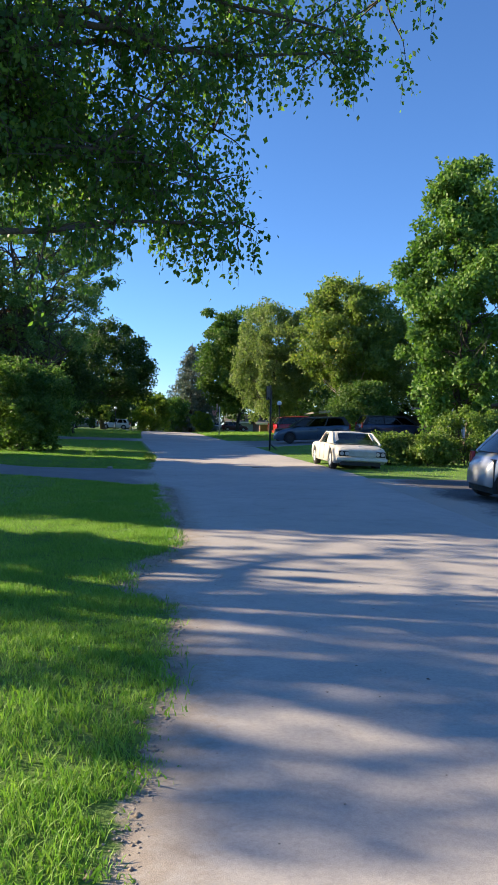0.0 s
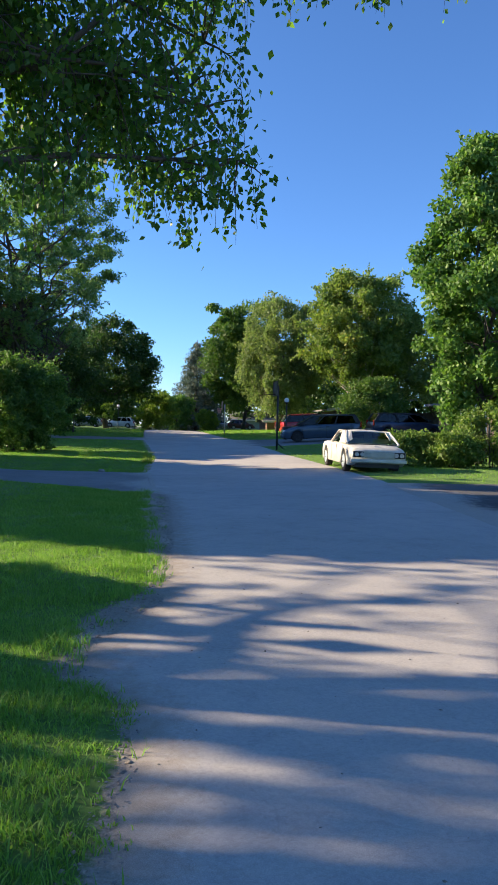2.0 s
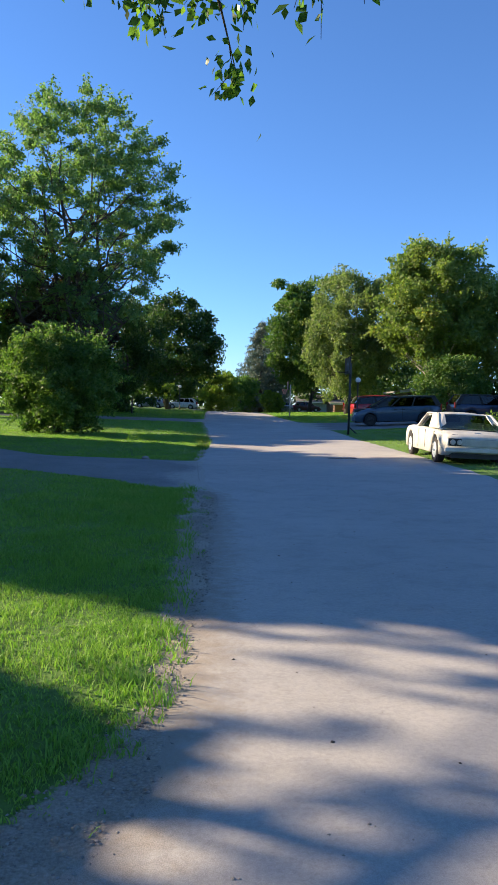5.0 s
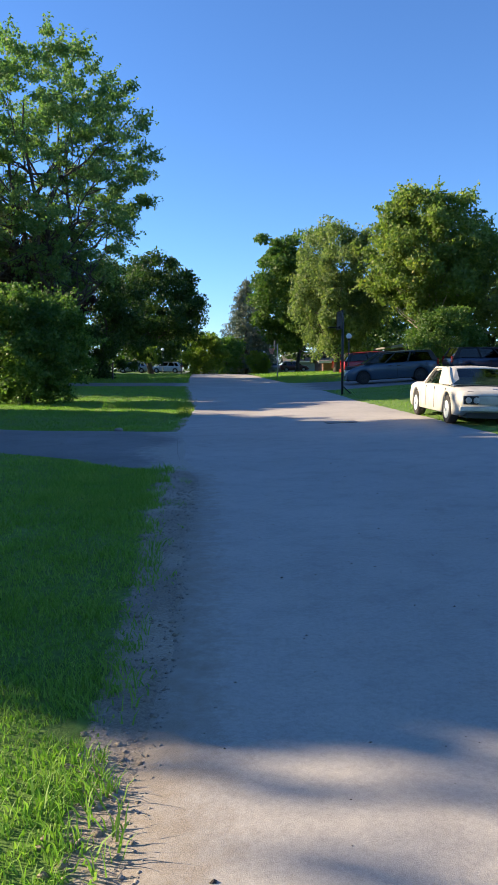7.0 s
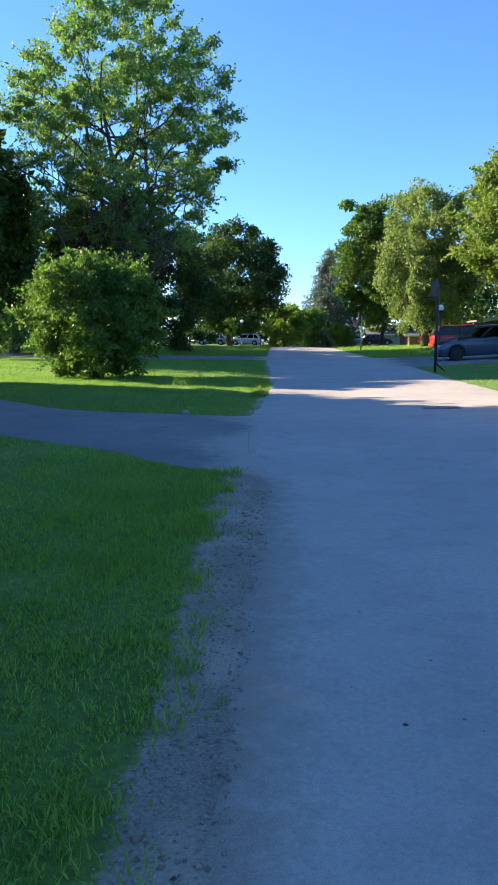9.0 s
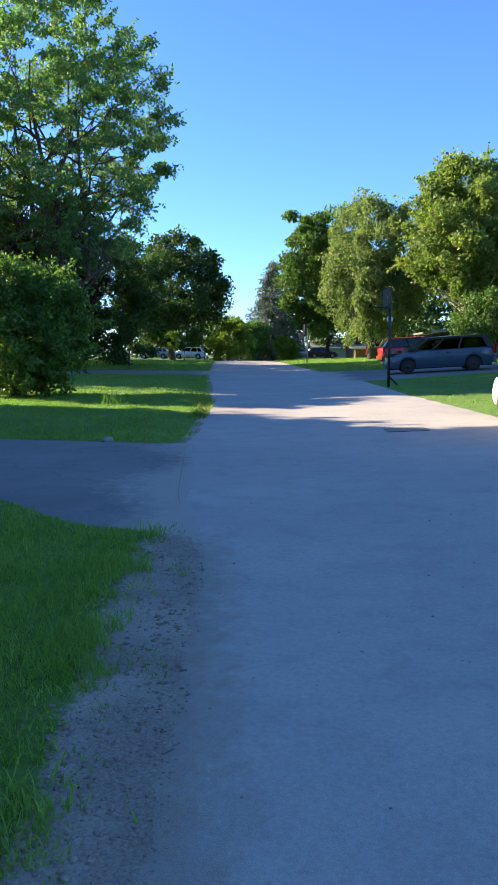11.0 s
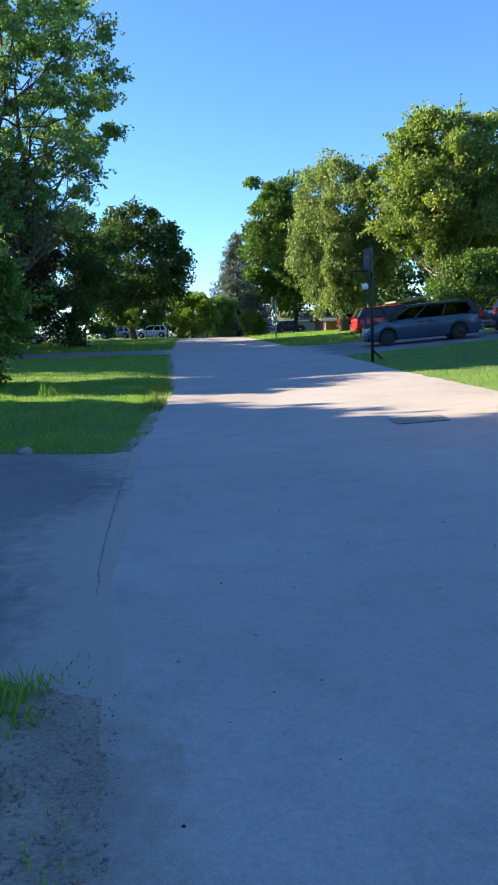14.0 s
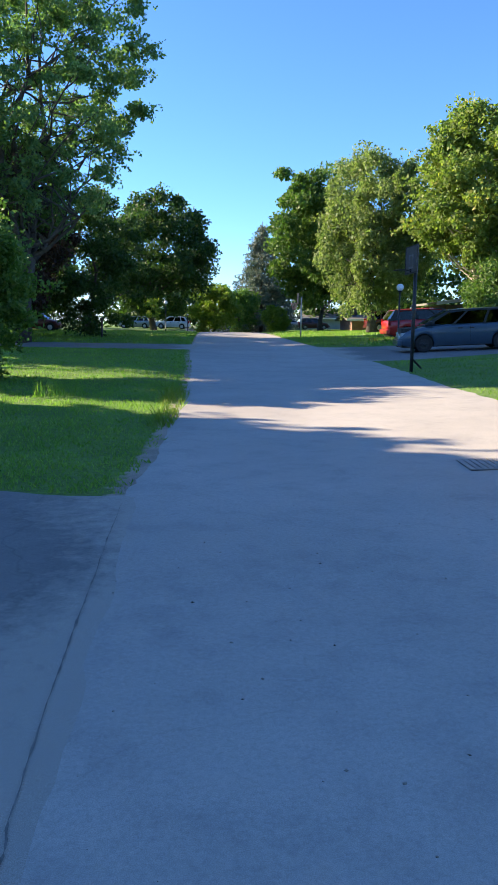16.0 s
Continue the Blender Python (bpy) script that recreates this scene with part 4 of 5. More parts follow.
            part("door_seam", bm, seam_mat or M_PLASTIC, root, "thin dark door gap")
    return root


def minivan(m, paint, label, group="", rim=None):
    L, W, H = 4.95, 1.9, 1.66
    return car("minivan", m, paint, M_GLASS_DARK, label, L, W, H, 1.08,
               [(-2.475, 1.02), (-2.35, 1.09), (0.9, 1.07), (1.3, 1.02), (2.0, 0.9), (2.3, 0.78), (2.475, 0.62)], (1.45, 0.45, -2.05, -2.4), (1.5, -1.5), 0.335,
               [(0, 0.045), (0.27, 0.3), (0.58, 0.605), (0.93, 1.0)], rim or M_RIM_DARK,
               [(-2.43, s * 0.84, 0.98, 0.1, 0.11, 0.34) for s in (-1, 1)], [(2.3, s * 0.68, 0.72, 0.22, 0.34, 0.14) for s in (-1, 1)],
               0.14, group, (0.1, -0.35), [(1, 0.3, 0.22), (-1, 0.34, 0.24)], 0.24, 0.84, post_mat=M_PLASTIC)


def hatchback(m, paint, label, group="", rim=None):
    L, W, H = 4.3, 1.72, 1.58
    return car("car", m, paint, M_GLASS_DARK, label, L, W, H, 0.98,
               [(-2.15, 0.85), (-2.0, 0.98), (0.7, 0.99), (1.1, 0.97), (1.75, 0.86), (2.0, 0.74), (2.15, 0.58)], (1.15, 0.35, -1.55, -2.0), (1.38, -1.25), 0.32,
               [(0, 0.05), (0.4, 0.44), (0.72, 0.76), (0.93, 1.0)], rim or M_RIM,
               [(-2.1, s * 0.74, 0.88, 0.12, 0.16, 0.34) for s in (-1, 1)], [(1.98, s * 0.62, 0.74, 0.22, 0.26, 0.18) for s in (-1, 1)],
               0.2, group, (0.15, -0.8), [(1, 0.3, 0.2), (-1, 0.34, 0.2)], 0.22, 0.8, flare=0.03)


def place(x, y, turn):
    """A pose on the ground, tilted with it."""
    a = radians(turn)
    f, s = Vector((math.cos(a), math.sin(a), 0)), Vector((-math.sin(a), math.cos(a), 0))
    f.z = (hz(x + f.x, y + f.y) - hz(x - f.x, y - f.y)) / 2
    s.z = (hz(x + s.x, y + s.y) - hz(x - s.x, y - s.y)) / 2
    f.normalize()
    up = f.cross(s).normalized()
    s = up.cross(f)
    m = Matrix((f, s, up)).transposed().to_4x4()
    m.translation = (x, y, hz(x, y) + 0.012)
    return m


M_SEAM = car_paint("shadowed_cream_gap", (0.5, 0.475, 0.41), 0.6, 0.8)


def old_sedan():
    L, W, H = 4.57, 1.7, 1.27
    ob = car("sedan", place(5.33, 18.8, 91.0) @ pose(0, 0, -0.05, 2.2, 0, 0), P_WHITE, M_GLASS_TEAL, "old chalky cream-white two-door sedan parked at the road edge", L, W, H, 0.86,
             [(-2.285, 0.7), (-2.15, 0.74), (-1.6, 0.81), (-1.3, 0.84), (0.9, 0.86), (1.9, 0.84), (2.2, 0.8), (2.285, 0.7)], (0.72, 0.15, -0.8, -1.5), (1.45, -1.29), 0.315,
             [(0, 0.05), (0.6, 1.0)], M_RIM_BLUE, (), (), 0.07, "", (), None, 0.22, 0.78, seam_mat=M_SEAM)
    bm = B()        # dark recessed lamp panel across the tail
    box(bm, -2.30, -2.27, -0.78, 0.78, 0.47, 0.65, 0.03)
    panel = part("tail_panel", bm, car_paint("dull_cream_panel", (0.5, 0.48, 0.42), 0.5, 0.8), ob, "dull cream recessed tail panel")
    for s in (-1, 1):
        bm = B()
        box(bm, -2.312, -2.29, s * 0.76 - 0.15 - s * 0.15, s * 0.76 + 0.15 - s * 0.15, 0.475, 0.645, 0.02)
        part("lamp_surround", bm, M_PLASTIC, panel, "black lamp surround")
        for o in (0.09, 0.25):
            bm = B()
            tube(bm, [(-2.30, s * (0.76 - o), 0.56), (-2.34, s * (0.76 - o), 0.56)], [0.066, 0.06], 20)
            part("tail_lamp", bm, M_CHROME, panel, "round chrome tail lamp")
    for sx, z in ((-1, 0.33), (1, 0.34)):
        bm = B()
        wd = 0.84 if sx < 0 else 0.74
        box(bm, sx * 2.27 - 0.05, sx * 2.27 + 0.05, -wd, wd, z, z + 0.1, 0.03)
        part("bumper", bm, P_WHITE, ob, "cream-white painted bumper")
    for s in (-1, 1):       # broad rear pillars
        bm = B()
        slab_from(bm, [(-1.54, s * 0.8, 0.835), (-1.5, s * 0.6, 0.85), (-0.86, s * 0.53, 1.235), (-0.86, s * 0.67, 1.2)][::s], 0.03)
        part("rear_pillar", bm, P_WHITE, ob)
    bm = B()        # trunk crease and emblem bar
    box(bm, -2.0, -1.96, -0.07, 0.07, 0.765, 0.80, 0.008)
    part("trunk_emblem", bm, M_CHROME, ob, "small chrome trunk emblem")
    bm = B()
    box(bm, -1.56, -1.52, -0.72, 0.72, 0.835, 0.852)
    part("window_trim", bm, M_PLASTIC, ob, "dark rubber window trim")


old_sedan()
minivan(place(8.0, 41.9, 176.0), P_BLUE, "steel-blue minivan with black steel wheels on a driveway", "parked minivans")
minivan(place(13.9, 43.4, 2.0), P_NAVY, "dark blue minivan behind another on a driveway", "parked minivans")
minivan(place(9.4, 53.4, 4.0), P_RED, "bright red minivan parked beside the lawn", "parked minivans")
car("car", place(8.1, 8.5, 0.0), P_SILVER, M_GLASS_DARK, "silver rounded hatchback with alloy wheels on a dark driveway", 4.25, 1.72, 1.6, 1.02,
    [(-2.125, 0.72), (-2.0, 0.9), (-1.8, 1.0), (-1.4, 1.03), (0.8, 1.0), (1.2, 0.98), (1.85, 0.86), (2.125, 0.6)], (1.1, 0.35, -1.3, -1.8), (1.45, -1.6), 0.335,
    [(0, 0.05), (0.38, 0.42), (0.7, 0.74), (0.92, 1.0)], M_RIM, [(-2.02, 0.5, 0.9, 0.1, 0.12, 0.26)], [(1.98, s * 0.62, 0.74, 0.22, 0.26, 0.18) for s in (-1, 1)],
    0.42, "", (0.15, -0.8), None, 0.22, 0.8, flare=0.05)
hatchback(place(-10.9, 108, 178), P_PLAINWHITE, "white hatchback parked beyond the lawn")
hatchback(place(-15.6, 108, 178), P_SILVER, "silver car parked beyond the lawn under trees")
hatchback(place(-18.5, 74, 0), P_DARKRED, "dark red car in the shade under trees")
hatchback(place(7.8, 118, 0), P_MAROON, "maroon car parked before a garage")
hatchback(place(4.6, 122, 0), P_SILVER, "grey car parked before a house")
hatchback(place(10.4, 70, 2), P_DARKRED, "dark red car parked beside a brick house")
hatchback(place(-3.4, 120, 170), P_PLAINWHITE, "white car beyond the crest of the street")


# ---------------------------------------------------------------- lamps, hoops, posts
def globe_lamp(x, y, top, label="black garden lamp post with a white glass globe", r=0.17):
    z0 = hz(x, y)
    ob = thing("lamp_post", pose(x, y, z0 - 0.03), label, "lamp post", "globe lamp posts")
    h = top - z0
    bm = B()
    tube(bm, [(0, 0, 0), (0, 0, 0.3), (0, 0, 0.32), (0, 0, h - 2 * r)], [0.06, 0.06, 0.042, 0.038], 12)
    part("post", bm, M_STEEL, ob, "", True)
    bm = B()
    tube(bm, [(0, 0, h - 2.3 * r), (0, 0, h - 2.0 * r), (0, 0, h - 1.8 * r)], [0.05, 0.09, 0.1], 14)
    part("collar", bm, M_STEEL, ob)
    bm = B()
    ball(bm, (0, 0, h - r), r)
    part("globe", bm, M_WHITE_GLOBE, ob, "white glass globe", True)


globe_lamp(6.3, 46.0, 3.55)
globe_lamp(-8.2, 78.0, 3.6)
globe_lamp(2.4, 90.0, 3.55)
globe_lamp(13.4, 26.0, 3.75)
globe_lamp(-7.0, 86.0, 2.6, "slim grey garden lamp post", 0.1)


def basketball_hoop(x, y, top, turn, board_mat, net, label, reach=0.34, pole_mat=None):
    z0 = hz(x, y)
    h = top - z0
    ob = thing("basketball_hoop", pose(x, y, z0 - 0.05, 0, 0, turn), label, "basketball hoop")
    bm = B()
    tube(bm, [(0, 0, 0), (0, 0, h - 0.25)], 0.05, 12)
    part("pole", bm, pole_mat or M_STEEL, ob, "", True)
    e = reach - 0.34
    bm = B()        # board faces +x
    box(bm, e + 0.34, e + 0.375, -0.56, 0.56, h - 0.74, h, 0.012)
    board = part("backboard", bm, board_mat, ob, "dark smoked backboard")
    bm = B()
    for y0, y1, a, b in ((-0.56, 0.56, h - 0.03, h), (-0.56, 0.56, h - 0.74, h - 0.71), (-0.56, -0.53, h - 0.74, h), (0.53, 0.56, h - 0.74, h)):
        box(bm, e + 0.372, e + 0.385, y0, y1, a, b)
    part("frame", bm, M_STEEL, board)
    bm = B()
    for y0, y1, a, b in ((-0.2, 0.2, h - 0.27, h - 0.235), (-0.2, 0.2, h - 0.6, h - 0.565), (-0.2, -0.165, h - 0.6, h - 0.235), (0.165, 0.2, h - 0.6, h - 0.235)):
        box(bm, e + 0.376, e + 0.381, y0, y1, a, b)
    part("target_square", bm, M_LINE, board, "pale painted square")
    for s in (-0.18, 0.18):
        bm = B()
        tube(bm, [(0, s * 0.3, h - 0.3), (e + 0.36, s, h - 0.2)], 0.018, 8)
        tube(bm, [(0, s * 0.3, h - 0.75), (e + 0.36, s, h - 0.58)], 0.018, 8)
        part("arm", bm, M_STEEL, ob)
    bm = B()
    ring = [(e + 0.62 + 0.225 * math.cos(a), 0.225 * math.sin(a), h - 0.66) for a in np.linspace(0, 2 * math.pi, 25)]
    tube(bm, ring, 0.012, 6, False)
    tube(bm, [(e + 0.37, 0, h - 0.66), (e + 0.41, 0, h - 0.66)], 0.05, 8)
    rim = part("rim", bm, M_STEEL if not net else M_NET, ob, "metal rim")
    if net:
        bm = B()
        for k in range(12):
            a, b = 2 * math.pi * k / 12, 2 * math.pi * (k + 1) / 12
            for p, q in ((a, b), (b, a)):
                tube(bm, [(e + 0.62 + 0.22 * math.cos(p), 0.22 * math.sin(p), h - 0.67), (e + 0.62 + 0.15 * math.cos(q), 0.15 * math.sin(q), h - 0.9), (e + 0.62 + 0.11 * math.cos(p), 0.11 * math.sin(p), h - 1.08)], 0.009, 4, False)
        part("net", bm, M_NET, rim, "faded red cord net")
    else:
        bm = B()
        tube(bm, [(0, 0, 0.42), (-0.55, -0.75, 0.06)], 0.03, 8)
        part("brace", bm, M_STEEL, ob, "leaning black steel brace")
    return ob


basketball_hoop(4.14, 32.2, 3.84, 185, M_BOARD, False, "black basketball hoop on a pole at the street edge", 0.1)
basketball_hoop(2.75, 62.0, 3.75, 184, M_BOARD, True, "basketball hoop with a faded red net on the lawn", 0.2, M_RIM)


def marker_post():
    x, y = -10.2, 60.0
    ob = thing("post", pose(x, y, hz(x, y) - 0.05), "weathered grey wooden post on the lawn", "post")
    bm = B()
    tube(bm, [(0, 0, 0), (0.02, 0, 0.7), (0.03, 0.01, 1.32)], [0.075, 0.07, 0.065], 8)
    part("shaft", bm, M_BARK, ob)
    bm = B()
    tube(bm, [(0.03, 0.01, 1.32), (0.03, 0.01, 1.36)], [0.08, 0.05], 8)
    part("cap", bm, M_BARK, ob)


marker_post()

# storm drain grate in the street
gr = thing("drain_grate", pose(2.4, 19.0, hz(2.4, 19.0) + 0.008, 0, -2.4, 0), "iron storm drain grate set into the street", "drain grate")
bm = B()
# flat black plate: the shade of the pit put into its colour
box(bm, -0.36, 0.36, -0.3, 0.3, 0.0, 0.006)
part("pit", bm, M_PLASTIC, gr, "black plate for the shade between the bars")
for k in range(11):
    bm = B()
    box(bm, -0.36 + k * 0.067, -0.308 + k * 0.067, -0.3, 0.3, 0.006, 0.016)
    part("bar", bm, M_GRATE, gr)


def boulder(x, y, r, label, seed, material):
    bm = B()
    bmesh.ops.create_icosphere(bm, subdivisions=3, radius=r)
    for v in bm.verts:
        v.co *= 1 + 0.25 * noise.noise(v.co * 3 / r * 0.3 + Vector((seed, 0, 0)))
        v.co.z *= 0.6
    ob = part("rock", bm, material, None, "", True)
    ob.location = (x, y, hz(x, y) + r * 0.25)
    return tagged(ob, label, "rock")


boulder(-2.75, 17.95, 0.1, "small pale rock at the lawn edge", 3, M_STONE)


# ---------------------------------------------------------------- houses
def window(parent, x, y, z, w, h, face):
    """A framed window on a wall that faces -y ('y') or -x ('x')."""
    def bx(bm, a0, a1, d0, d1, z0, z1):
        return box(bm, x + a0, x + a1, y + d0, y + d1, z0, z1) if face == "y" else box(bm, x + d0, x + d1, y + a0, y + a1, z0, z1)
    bm = B()
    for a0, a1, z0, z1 in ((-w / 2, w / 2, z, z + 0.08), (-w / 2, w / 2, z + h - 0.08, z + h), (-w / 2, -w / 2 + 0.08, z, z + h), (w / 2 - 0.08, w / 2, z, z + h), (-0.03, 0.03, z, z + h)):
        bx(bm, a0, a1, -0.04, 0.05, z0, z1)
    win = part("window", bm, M_TRIM, parent, "white framed window")
    bm = B()
    bx(bm, -w / 2 + 0.04, w / 2 - 0.04, -0.015, -0.005, z + 0.04, z + h - 0.04)
    part("pane", bm, M_WINDOW, win, "dark glass pane")
    bm = B()
    bx(bm, -w / 2 - 0.08, w / 2 + 0.08, -0.1, 0.0, z - 0.06, z)
    part("sill", bm, M_TRIM, win)


def garage_door(parent, x, y, z, w, h, material):
    bm = B()
    for k in range(4):
        box(bm, x - w / 2, x + w / 2, y - 0.05, y - 0.01, z + k * h / 4 + 0.012, z + (k + 1) * h / 4 - 0.012, 0.008)
    part("garage_door", bm, material, parent, "panelled garage door")


def house(x0, x1, y0, y1, z0, wall_h, rise, wall, roof, label, eave=0.7, slope="x", trim=True):
    """A low house: four walls, a slab roof with wide eaves sloped along x, or ridged."""
    ob = thing("house", pose(0, 0, 0), label, "house")
    for nm, a in (("front_wall", (x0, x1, y0, y0 + 0.2)), ("back_wall", (x0, x1, y1 - 0.2, y1)), ("side_wall", (x0, x0 + 0.2, y0 + 0.2, y1 - 0.2)), ("side_wall", (x1 - 0.2, x1, y0 + 0.2, y1 - 0.2))):
        bm = B()
        box(bm, *a, z0 - 0.4, z0 + wall_h)
        part(nm, bm, wall, ob)
    za, zb = z0 + wall_h, z0 + wall_h + rise
    bm = B()
    if slope == "x":
        slabs = [[(x0 - eave, y0 - eave, za), (x1 + eave, y0 - eave, zb), (x1 + eave, y1 + eave, zb), (x0 - eave, y1 + eave, za)]]
    else:
        ym = (y0 + y1) / 2
        slabs = [[(x0 - eave, y0 - eave, za - 0.1), (x1 + eave, y0 - eave, za - 0.1), (x1 + eave, ym, zb), (x0 - eave, ym, zb)], [(x0 - eave, ym, zb), (x1 + eave, ym, zb), (x1 + eave, y1 + eave, za - 0.1), (x0 - eave, y1 + eave, za - 0.1)]]
    for c in slabs:
        slab_from(bm, [(p[0], p[1], p[2] + 0.16) for p in c], 0.16)
    part("roof", bm, roof, ob)
    if trim:
        bm = B()
        if slope == "x":
            slab_from(bm, [(x0 - eave, y0 - eave - 0.03, za - 0.06), (x1 + eave, y0 - eave - 0.03, zb - 0.06), (x1 + eave, y0 - eave - 0.03, zb + 0.18), (x0 - eave, y0 - eave - 0.03, za + 0.18)], -0.025)
        else:
            box(bm, x0 - eave, x1 + eave, y0 - eave - 0.03, y0 - eave - 0.004, za - 0.14, za + 0.06)
        part("fascia", bm, M_TRIM if trim is True else trim, ob, "painted fascia board")
    return ob


M_SLATE = surface("blue_grey_fascia", (0.26, 0.29, 0.32), (0.36, 0.39, 0.42), 2, 30, 0.6, 0, 0.001)
ha = house(13.6, 26, 67.0, 74.5, 0.95, 2.25, 2.0, M_WOODDARK, M_ROOF, "low dark-walled house with a sloping pale fascia", 0.9, "x", M_SLATE)
window(ha, 16.2, 67.0, 1.8, 1.6, 1.0, "y")
hb = house(7.9, 16, 76, 85, 0.62, 1.5, 0.3, M_BRICKWALL, M_ROOF, "low brick house with a shingled roof", 0.5, "y")
window(hb, 11.5, 76, 1.1, 1.3, 0.8, "y")
hc = house(7.0, 21, 124, 134, 0.7, 1.9, 1.2, M_SAGE, M_ROOF, "grey-green garage house with a shallow grey roof", 0.6, "y")
garage_door(hc, 12.0, 124, 0.8, 4.6, 1.6, M_SAGE)
hd = house(-6.0, 2.6, 126, 136, 0.4, 1.9, 1.2, M_SIDING, M_ROOF, "distant tan house with a low roof", 0.6, "y")
window(hd, -1.5, 126, 1.2, 1.4, 0.9, "y")
he = house(15.6, 28, 32.5, 42, 0.75, 2.3, 0.7, M_WOODDARK, M_ROOF, "dark-boarded house with a flat roof behind shrubs", 0.7, "x", M_WOODDARK)
window(he, 18, 32.5, 1.6, 1.5, 1.1, "y")

# a pale sheet hung beside the shrubs
sh = thing("hanging_sheet", pose(10.9, 25.5, hz(10.9, 25.5)), "pale blue-white sheet hanging on a line", "sheet")
bm = B()
cols = [[bm.verts.new((i * 0.06, 0.06 * math.sin(i * 0.9), z)) for z in (0.7, 1.3, 1.9, 2.4)] for i in range(22)]
for a, b in zip(cols, cols[1:]):
    for k in range(3):
        bm.faces.new((a[k], b[k], b[k + 1], a[k + 1]))
bmesh.ops.solidify(bm, geom=list(bm.faces), thickness=0.012)
part("cloth", bm, M_CURTAIN, sh, "", True)
for s in (-0.1, 1.36):
    bm = B()
    tube(bm, [(s, 0, 0), (s, 0, 2.5)], 0.04, 8)
    part("post", bm, M_STEEL, sh)
bm = B()
tube(bm, [(-0.1, 0, 2.42), (1.36, 0, 2.42)], 0.012, 6)
part("line", bm, M_STEEL, sh)


# ---------------------------------------------------------------- grass
def grass(name, n, xr, yr, keep, hgt, wid, seed, label, material=None, clumpy=0.5):
    rng = np.random.default_rng(seed)
    x, y = rng.uniform(*xr, n), rng.uniform(*yr, n)
    ok = keep(x, y)
    x, y = x[ok], y[ok]
    n = len(x)
    f = np.sin(x * 3.1 + np.sin(y * 2.3) * 2) * np.sin(y * 2.7 + np.sin(x * 1.9) * 2)
    h = hgt * (1 + clumpy * f) * rng.uniform(0.55, 1.4, n)
    z = ground_z(x, y) - 0.004
    a = rng.uniform(0, 2 * math.pi, n)
    lean = rng.uniform(0.2, 1.1, n) * h
    b = rng.uniform(0, 2 * math.pi, n)
    w = wid * rng.uniform(0.6, 1.3, n)
    dx, dy, lx, ly = np.cos(a) * w / 2, np.sin(a) * w / 2, np.cos(b) * lean, np.sin(b) * lean
    base = np.stack([x, y, z], 1)
    v0 = base + np.stack([-dx, -dy, 0 * x], 1)
    v1 = base + np.stack([dx, dy, 0 * x], 1)
    mid = base + np.stack([lx * 0.35, ly * 0.35, h * 0.6], 1)
    v2 = mid + np.stack([dx, dy, 0 * x], 1) * 0.75
    v3 = mid - np.stack([dx, dy, 0 * x], 1) * 0.75
    v4 = base + np.stack([lx, ly, h * 0.95], 1)
    v5 = v4 + np.stack([dx, dy, 0 * x], 1) * 0.1
    if wid > 0.015:
        v = np.stack([v0, v1, v5, v4], 1).reshape(-1, 3)
        return tagged(quads_object(name, v, np.arange(4 * n).reshape(n, 4), material or M_GRASS), label, "grass", kind="stuff")
    v = np.stack([v0, v1, v2, v3, v5, v4], 1).reshape(-1, 3)
    k = np.arange(n)[:, None] * 6
    faces = np.concatenate([k + np.array([[0, 1, 2, 3]]), k + np.array([[3, 2, 4, 5]])], 1).reshape(-1, 4)
    return tagged(quads_object(name, v, faces, material or M_GRASS), label, "grass", kind="stuff")


def edge_x(y):
    return np.interp(y, [r[0] for r in GRASS_EDGE], [r[1] for r in GRASS_EDGE])


def ragged(x, y):
    return 0.09 * np.sin(y * 4.3 + np.sin(y * 1.7)) + 0.07 * np.sin(y * 10.7 + 1) + 0.05 * np.sin(y * 23 + x * 4)


def near_drive(x):
    return np.interp(-x, [0, 1.05, 1.85, 2.8, 5.0, 30], [11.3, 11.75, 12.1, 13.1, 14.45, 25]) - 0.04


grass("grass", 100000, (-3.4, -0.2), (-7.5, 13.5), lambda x, y: (x < edge_x(y) + ragged(x, y)) & (y < near_drive(x) + 0.03 * np.sin(x * 9)) & (np.random.default_rng(5).uniform(size=x.shape) < np.clip(0.25 + (-x - 0.2) * 2.2, 0, 1) + 0.2), 0.042, 0.009, 201, "mown green lawn grass beside the street", None, 0.45)
grass("grass", 44000, (-11, -3.4), (3, 17.5), lambda x, y: (y < near_drive(x)) & (-x < 3 + 0.6 * (y + 6)), 0.042, 0.018, 202, "mown green lawn grass")
grass("grass", 15000, (-1.5, -0.2), (-7, 11.8), lambda x, y: (np.abs(x - edge_x(y) + 0.03) < 0.2) & (np.sin(y * 7 + x * 5) + np.sin(y * 17 + 2) * 0.7 > -0.2), 0.06, 0.009, 203, "long unmown grass along the street edge", None, 0.9)
LAWN2 = lambda x: np.interp(-x, [0, 2.0, 4.3, 7.8, 30], [17.8, 17.75, 18.4, 20.8, 34]) + 0.04
left_x = lambda y: np.interp(y, [r[0] for r in ROAD_LEFT], [r[1] for r in ROAD_LEFT])
grass("grass", 66000, (-12, -1.3), (17.8, 30), lambda x, y: (x < left_x(y) - 0.12 + ragged(x, y)) & (y > LAWN2(x)), 0.042, 0.02, 204, "mown green lawn grass beyond the driveway")
grass("grass", 50000, (-22, -1.6), (30, 47), lambda x, y: (x < left_x(y) - 0.1 + ragged(x, y)), 0.05, 0.03, 205, "mown green lawn grass further up the street")
grass("grass", 30000, (-30, -3), (52.4, 78), lambda x, y: (x < left_x(y) - 0.1), 0.08, 0.06, 206, "mown green lawn grass up the street")
right_x = lambda y: np.interp(y, [r[0] for r in ROAD_RIGHT], [r[1] for r in ROAD_RIGHT])
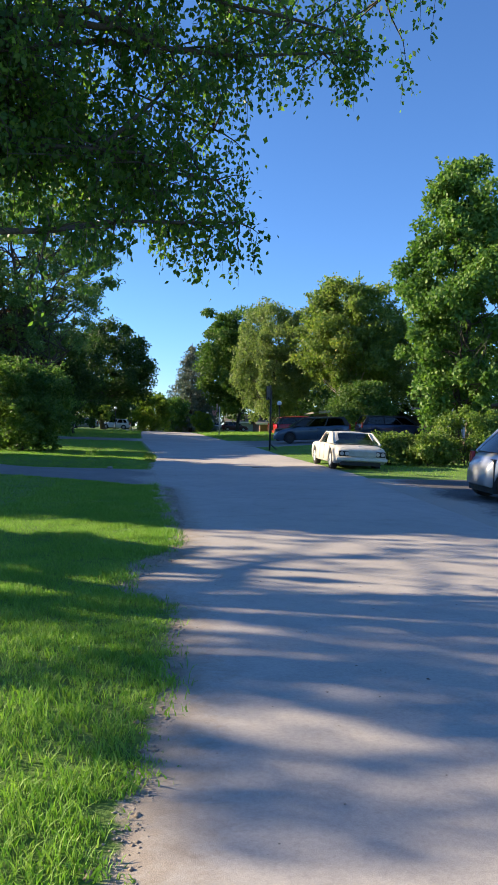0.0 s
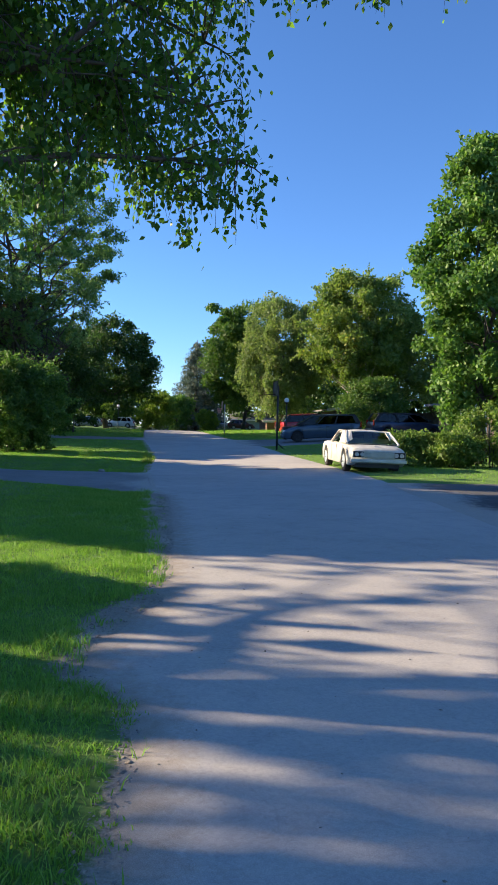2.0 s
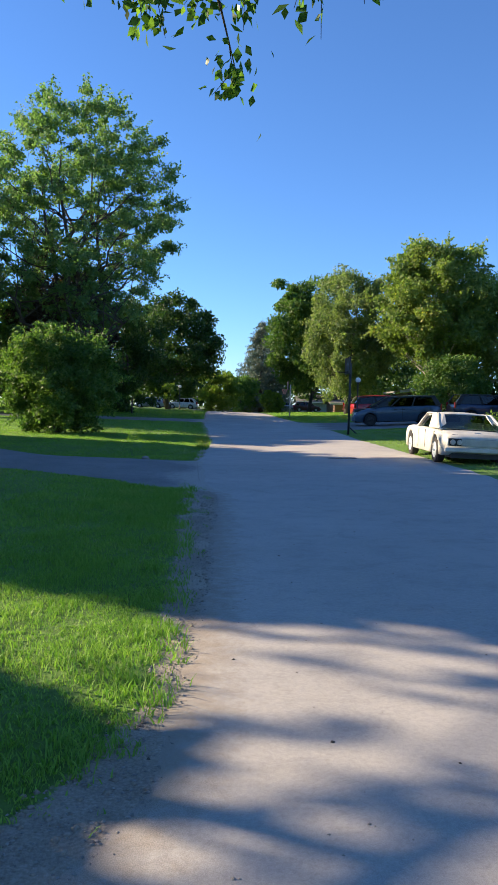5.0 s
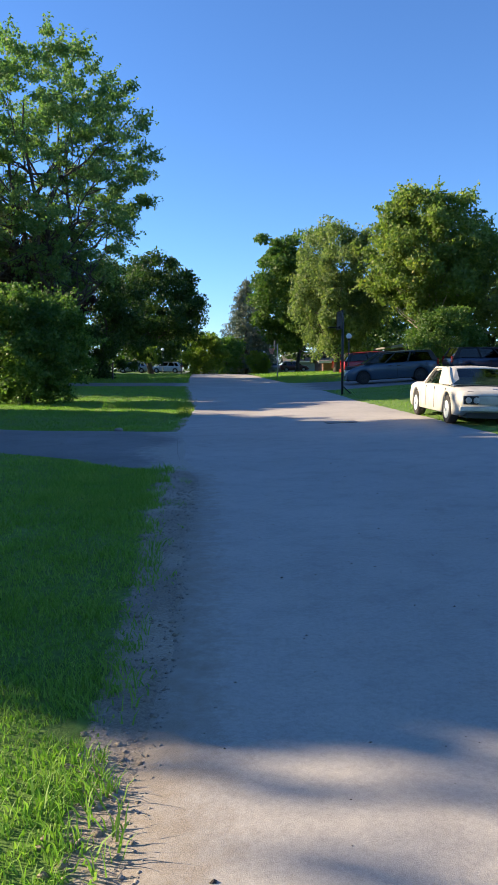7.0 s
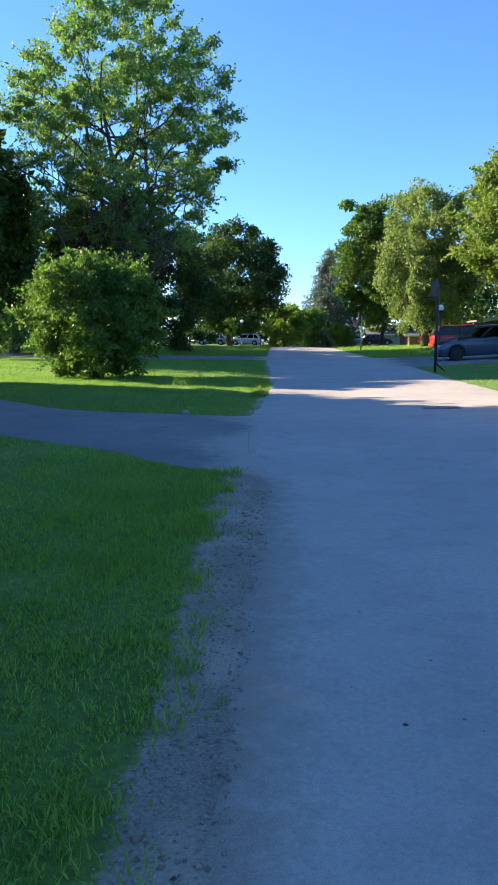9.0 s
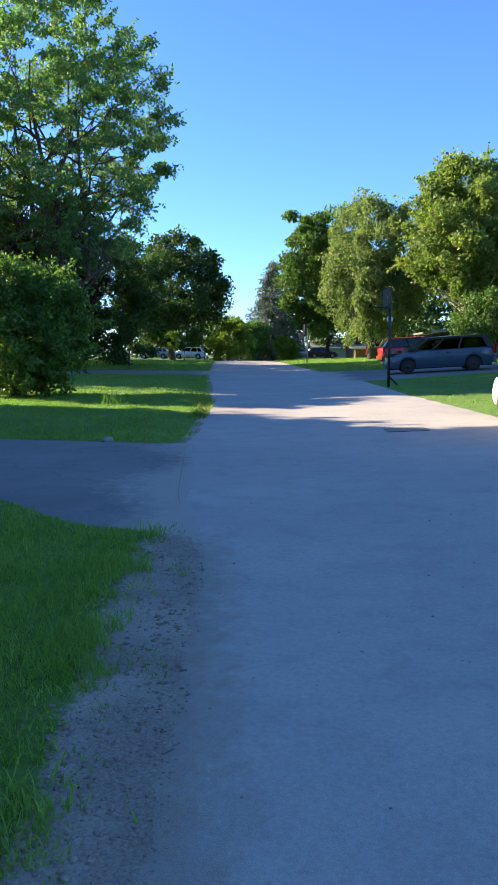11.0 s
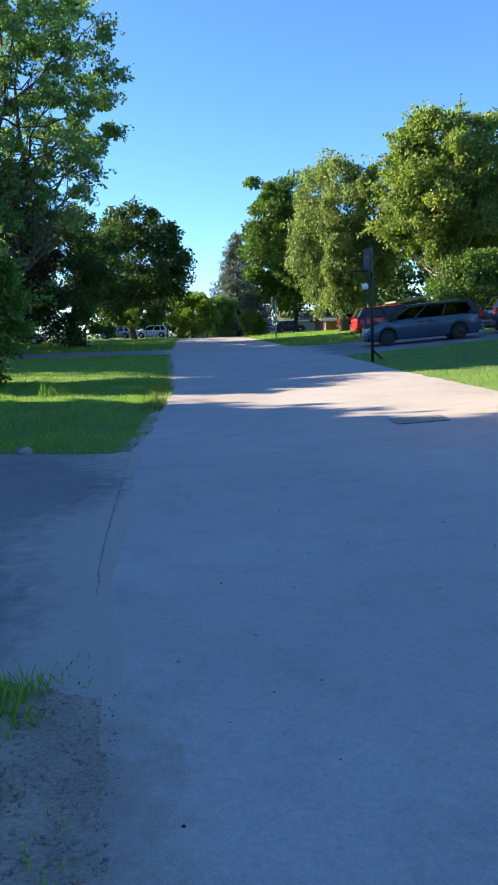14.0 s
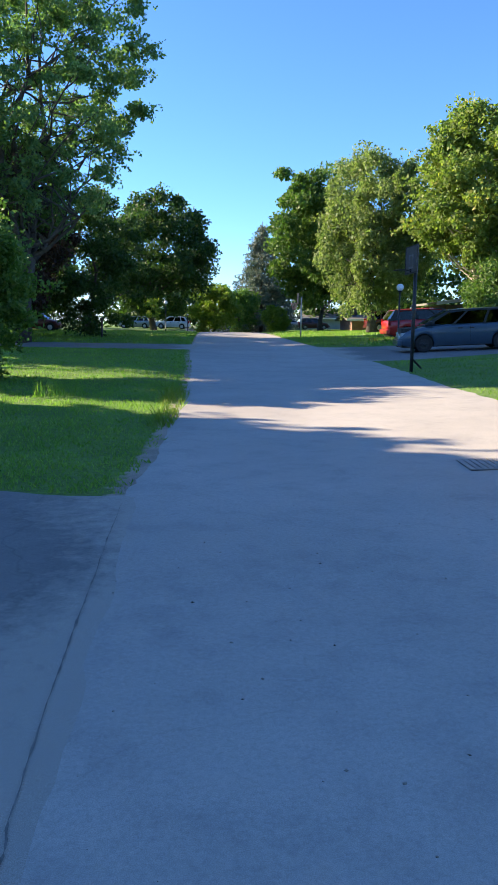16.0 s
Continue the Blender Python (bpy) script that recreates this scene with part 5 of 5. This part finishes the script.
grass("grass", 40000, (3.8, 16), (13.6, 40), lambda x, y: (x > right_x(y) + 0.08 + ragged(x, y)) & (y < 36.6 + 0.35 * (np.clip(x, 3.8, 9) - 3.8)), 0.045, 0.02, 207, "green verge grass beside the street")
grass("grass", 35000, (0, 16), (47.6, 92), lambda x, y: (x > right_x(y) + 0.08) & (y > 48.2 - 0.12 * (x - 3)), 0.08, 0.06, 208, "sunlit lawn grass up the street")
grass("weeds", 900, (-2.1, -1.45), (22, 27.5), lambda x, y: np.abs(x - left_x(y) + 0.15) < 0.22, 0.17, 0.02, 209, "tall leafy weeds at the lawn edge", L_LIME, 0.9)
grass("weeds", 160, (-4.6, -3.6), (25.6, 26.4), lambda x, y: x < 0, 0.3, 0.012, 210, "tuft of tall grass on the lawn")


# ---------------------------------------------------------------- pebbles and litter
def pebbles(name, n, keep, size, seed, material, label, xr, yr, lift):
    rng = np.random.default_rng(seed)
    x, y = rng.uniform(*xr, n), rng.uniform(*yr, n)
    ok = keep(x, y)
    x, y = x[ok], y[ok]
    n = len(x)
    s = size * np.minimum(rng.lognormal(0, 0.45, n), 1.9)
    dirs = np.array([(1, 0, 0), (0, 1, 0), (-1, 0, 0), (0, -1, 0), (0, 0, 1), (0, 0, -0.3)], float)
    v = dirs[None] * s[:, None, None] * rng.uniform(0.55, 1.2, size=(n, 6, 1))
    v[:, :, 2] *= 0.65
    a = rng.uniform(0, 6.28, n)
    c, sn = np.cos(a)[:, None], np.sin(a)[:, None]
    vx, vy = v[:, :, 0] * c - v[:, :, 1] * sn, v[:, :, 0] * sn + v[:, :, 1] * c
    v = np.stack([vx + x[:, None], vy + y[:, None], v[:, :, 2] + (np.where(x < left_x(y), ground_z(x, y), height(x, y)) + lift)[:, None]], 2).reshape(-1, 3)
    t = np.array([(0, 1, 4), (1, 2, 4), (2, 3, 4), (3, 0, 4), (1, 0, 5), (2, 1, 5), (3, 2, 5), (0, 3, 5)])
    f = (np.arange(n)[:, None, None] * 6 + t[None]).reshape(-1, 3)
    return tagged(quads_object(name, v, f, material), label, "pebbles", kind="stuff")


pebbles("pebbles", 14000, lambda x, y: (x > edge_x(y) - 0.05) & (x < np.interp(y, [r[0] for r in ROAD_LEFT], [r[1] for r in ROAD_LEFT]) + 0.06), 0.0065, 301, M_STONE, "loose grey pebbles along the street edge", (-1.3, -0.1), (-6, 12.2), 0.003)
pebbles("pebbles", 700, lambda x, y: x > edge_x(y), 0.006, 302, M_GRAVEL, "scattered dark grit on the street", (-1.2, 3.2), (-6, 18), 0.009)
pebbles("pebbles", 60, lambda x, y: x > edge_x(y), 0.008, 303, M_BARK, "bits of twig and bark litter on the street", (-0.8, 3.0), (-5, 17), 0.009)
pebbles("clods", 4200, lambda x, y: (x > edge_x(y) - 0.1) & (x < left_x(y) + 0.02) & (np.sin(x * 9 + y * 3.3) * np.sin(y * 4.1) > -0.3), 0.014, 304, M_DIRT, "dark clods of dirt along the street edge", (-1.3, -0.1), (-6, 12), 0.0)
grass("grass", 11000, (-1.3, -0.25), (-6, 12), lambda x, y: (x > edge_x(y)) & (x < left_x(y) - 0.04) & (np.sin(x * 11 + 2 * y) * np.sin(y * 5.7 + x * 4) > 0.45), 0.03, 0.009, 211, "scattered grass tufts in the gravel")

grass("grass", 130000, (-2.3, -0.3), (-7.2, 11.7), lambda x, y: (x < edge_x(y) + ragged(x, y)) & (y < near_drive(x)) & (np.sin(x * 17 + 3 * np.sin(y * 5)) * np.sin(y * 13 + 2 * np.sin(x * 7)) > -0.25 + 0.35 * np.sin(y * 1.3 + x)), 0.05, 0.0048, 212, "fine tufted lawn grass beside the street", None, 0.6)
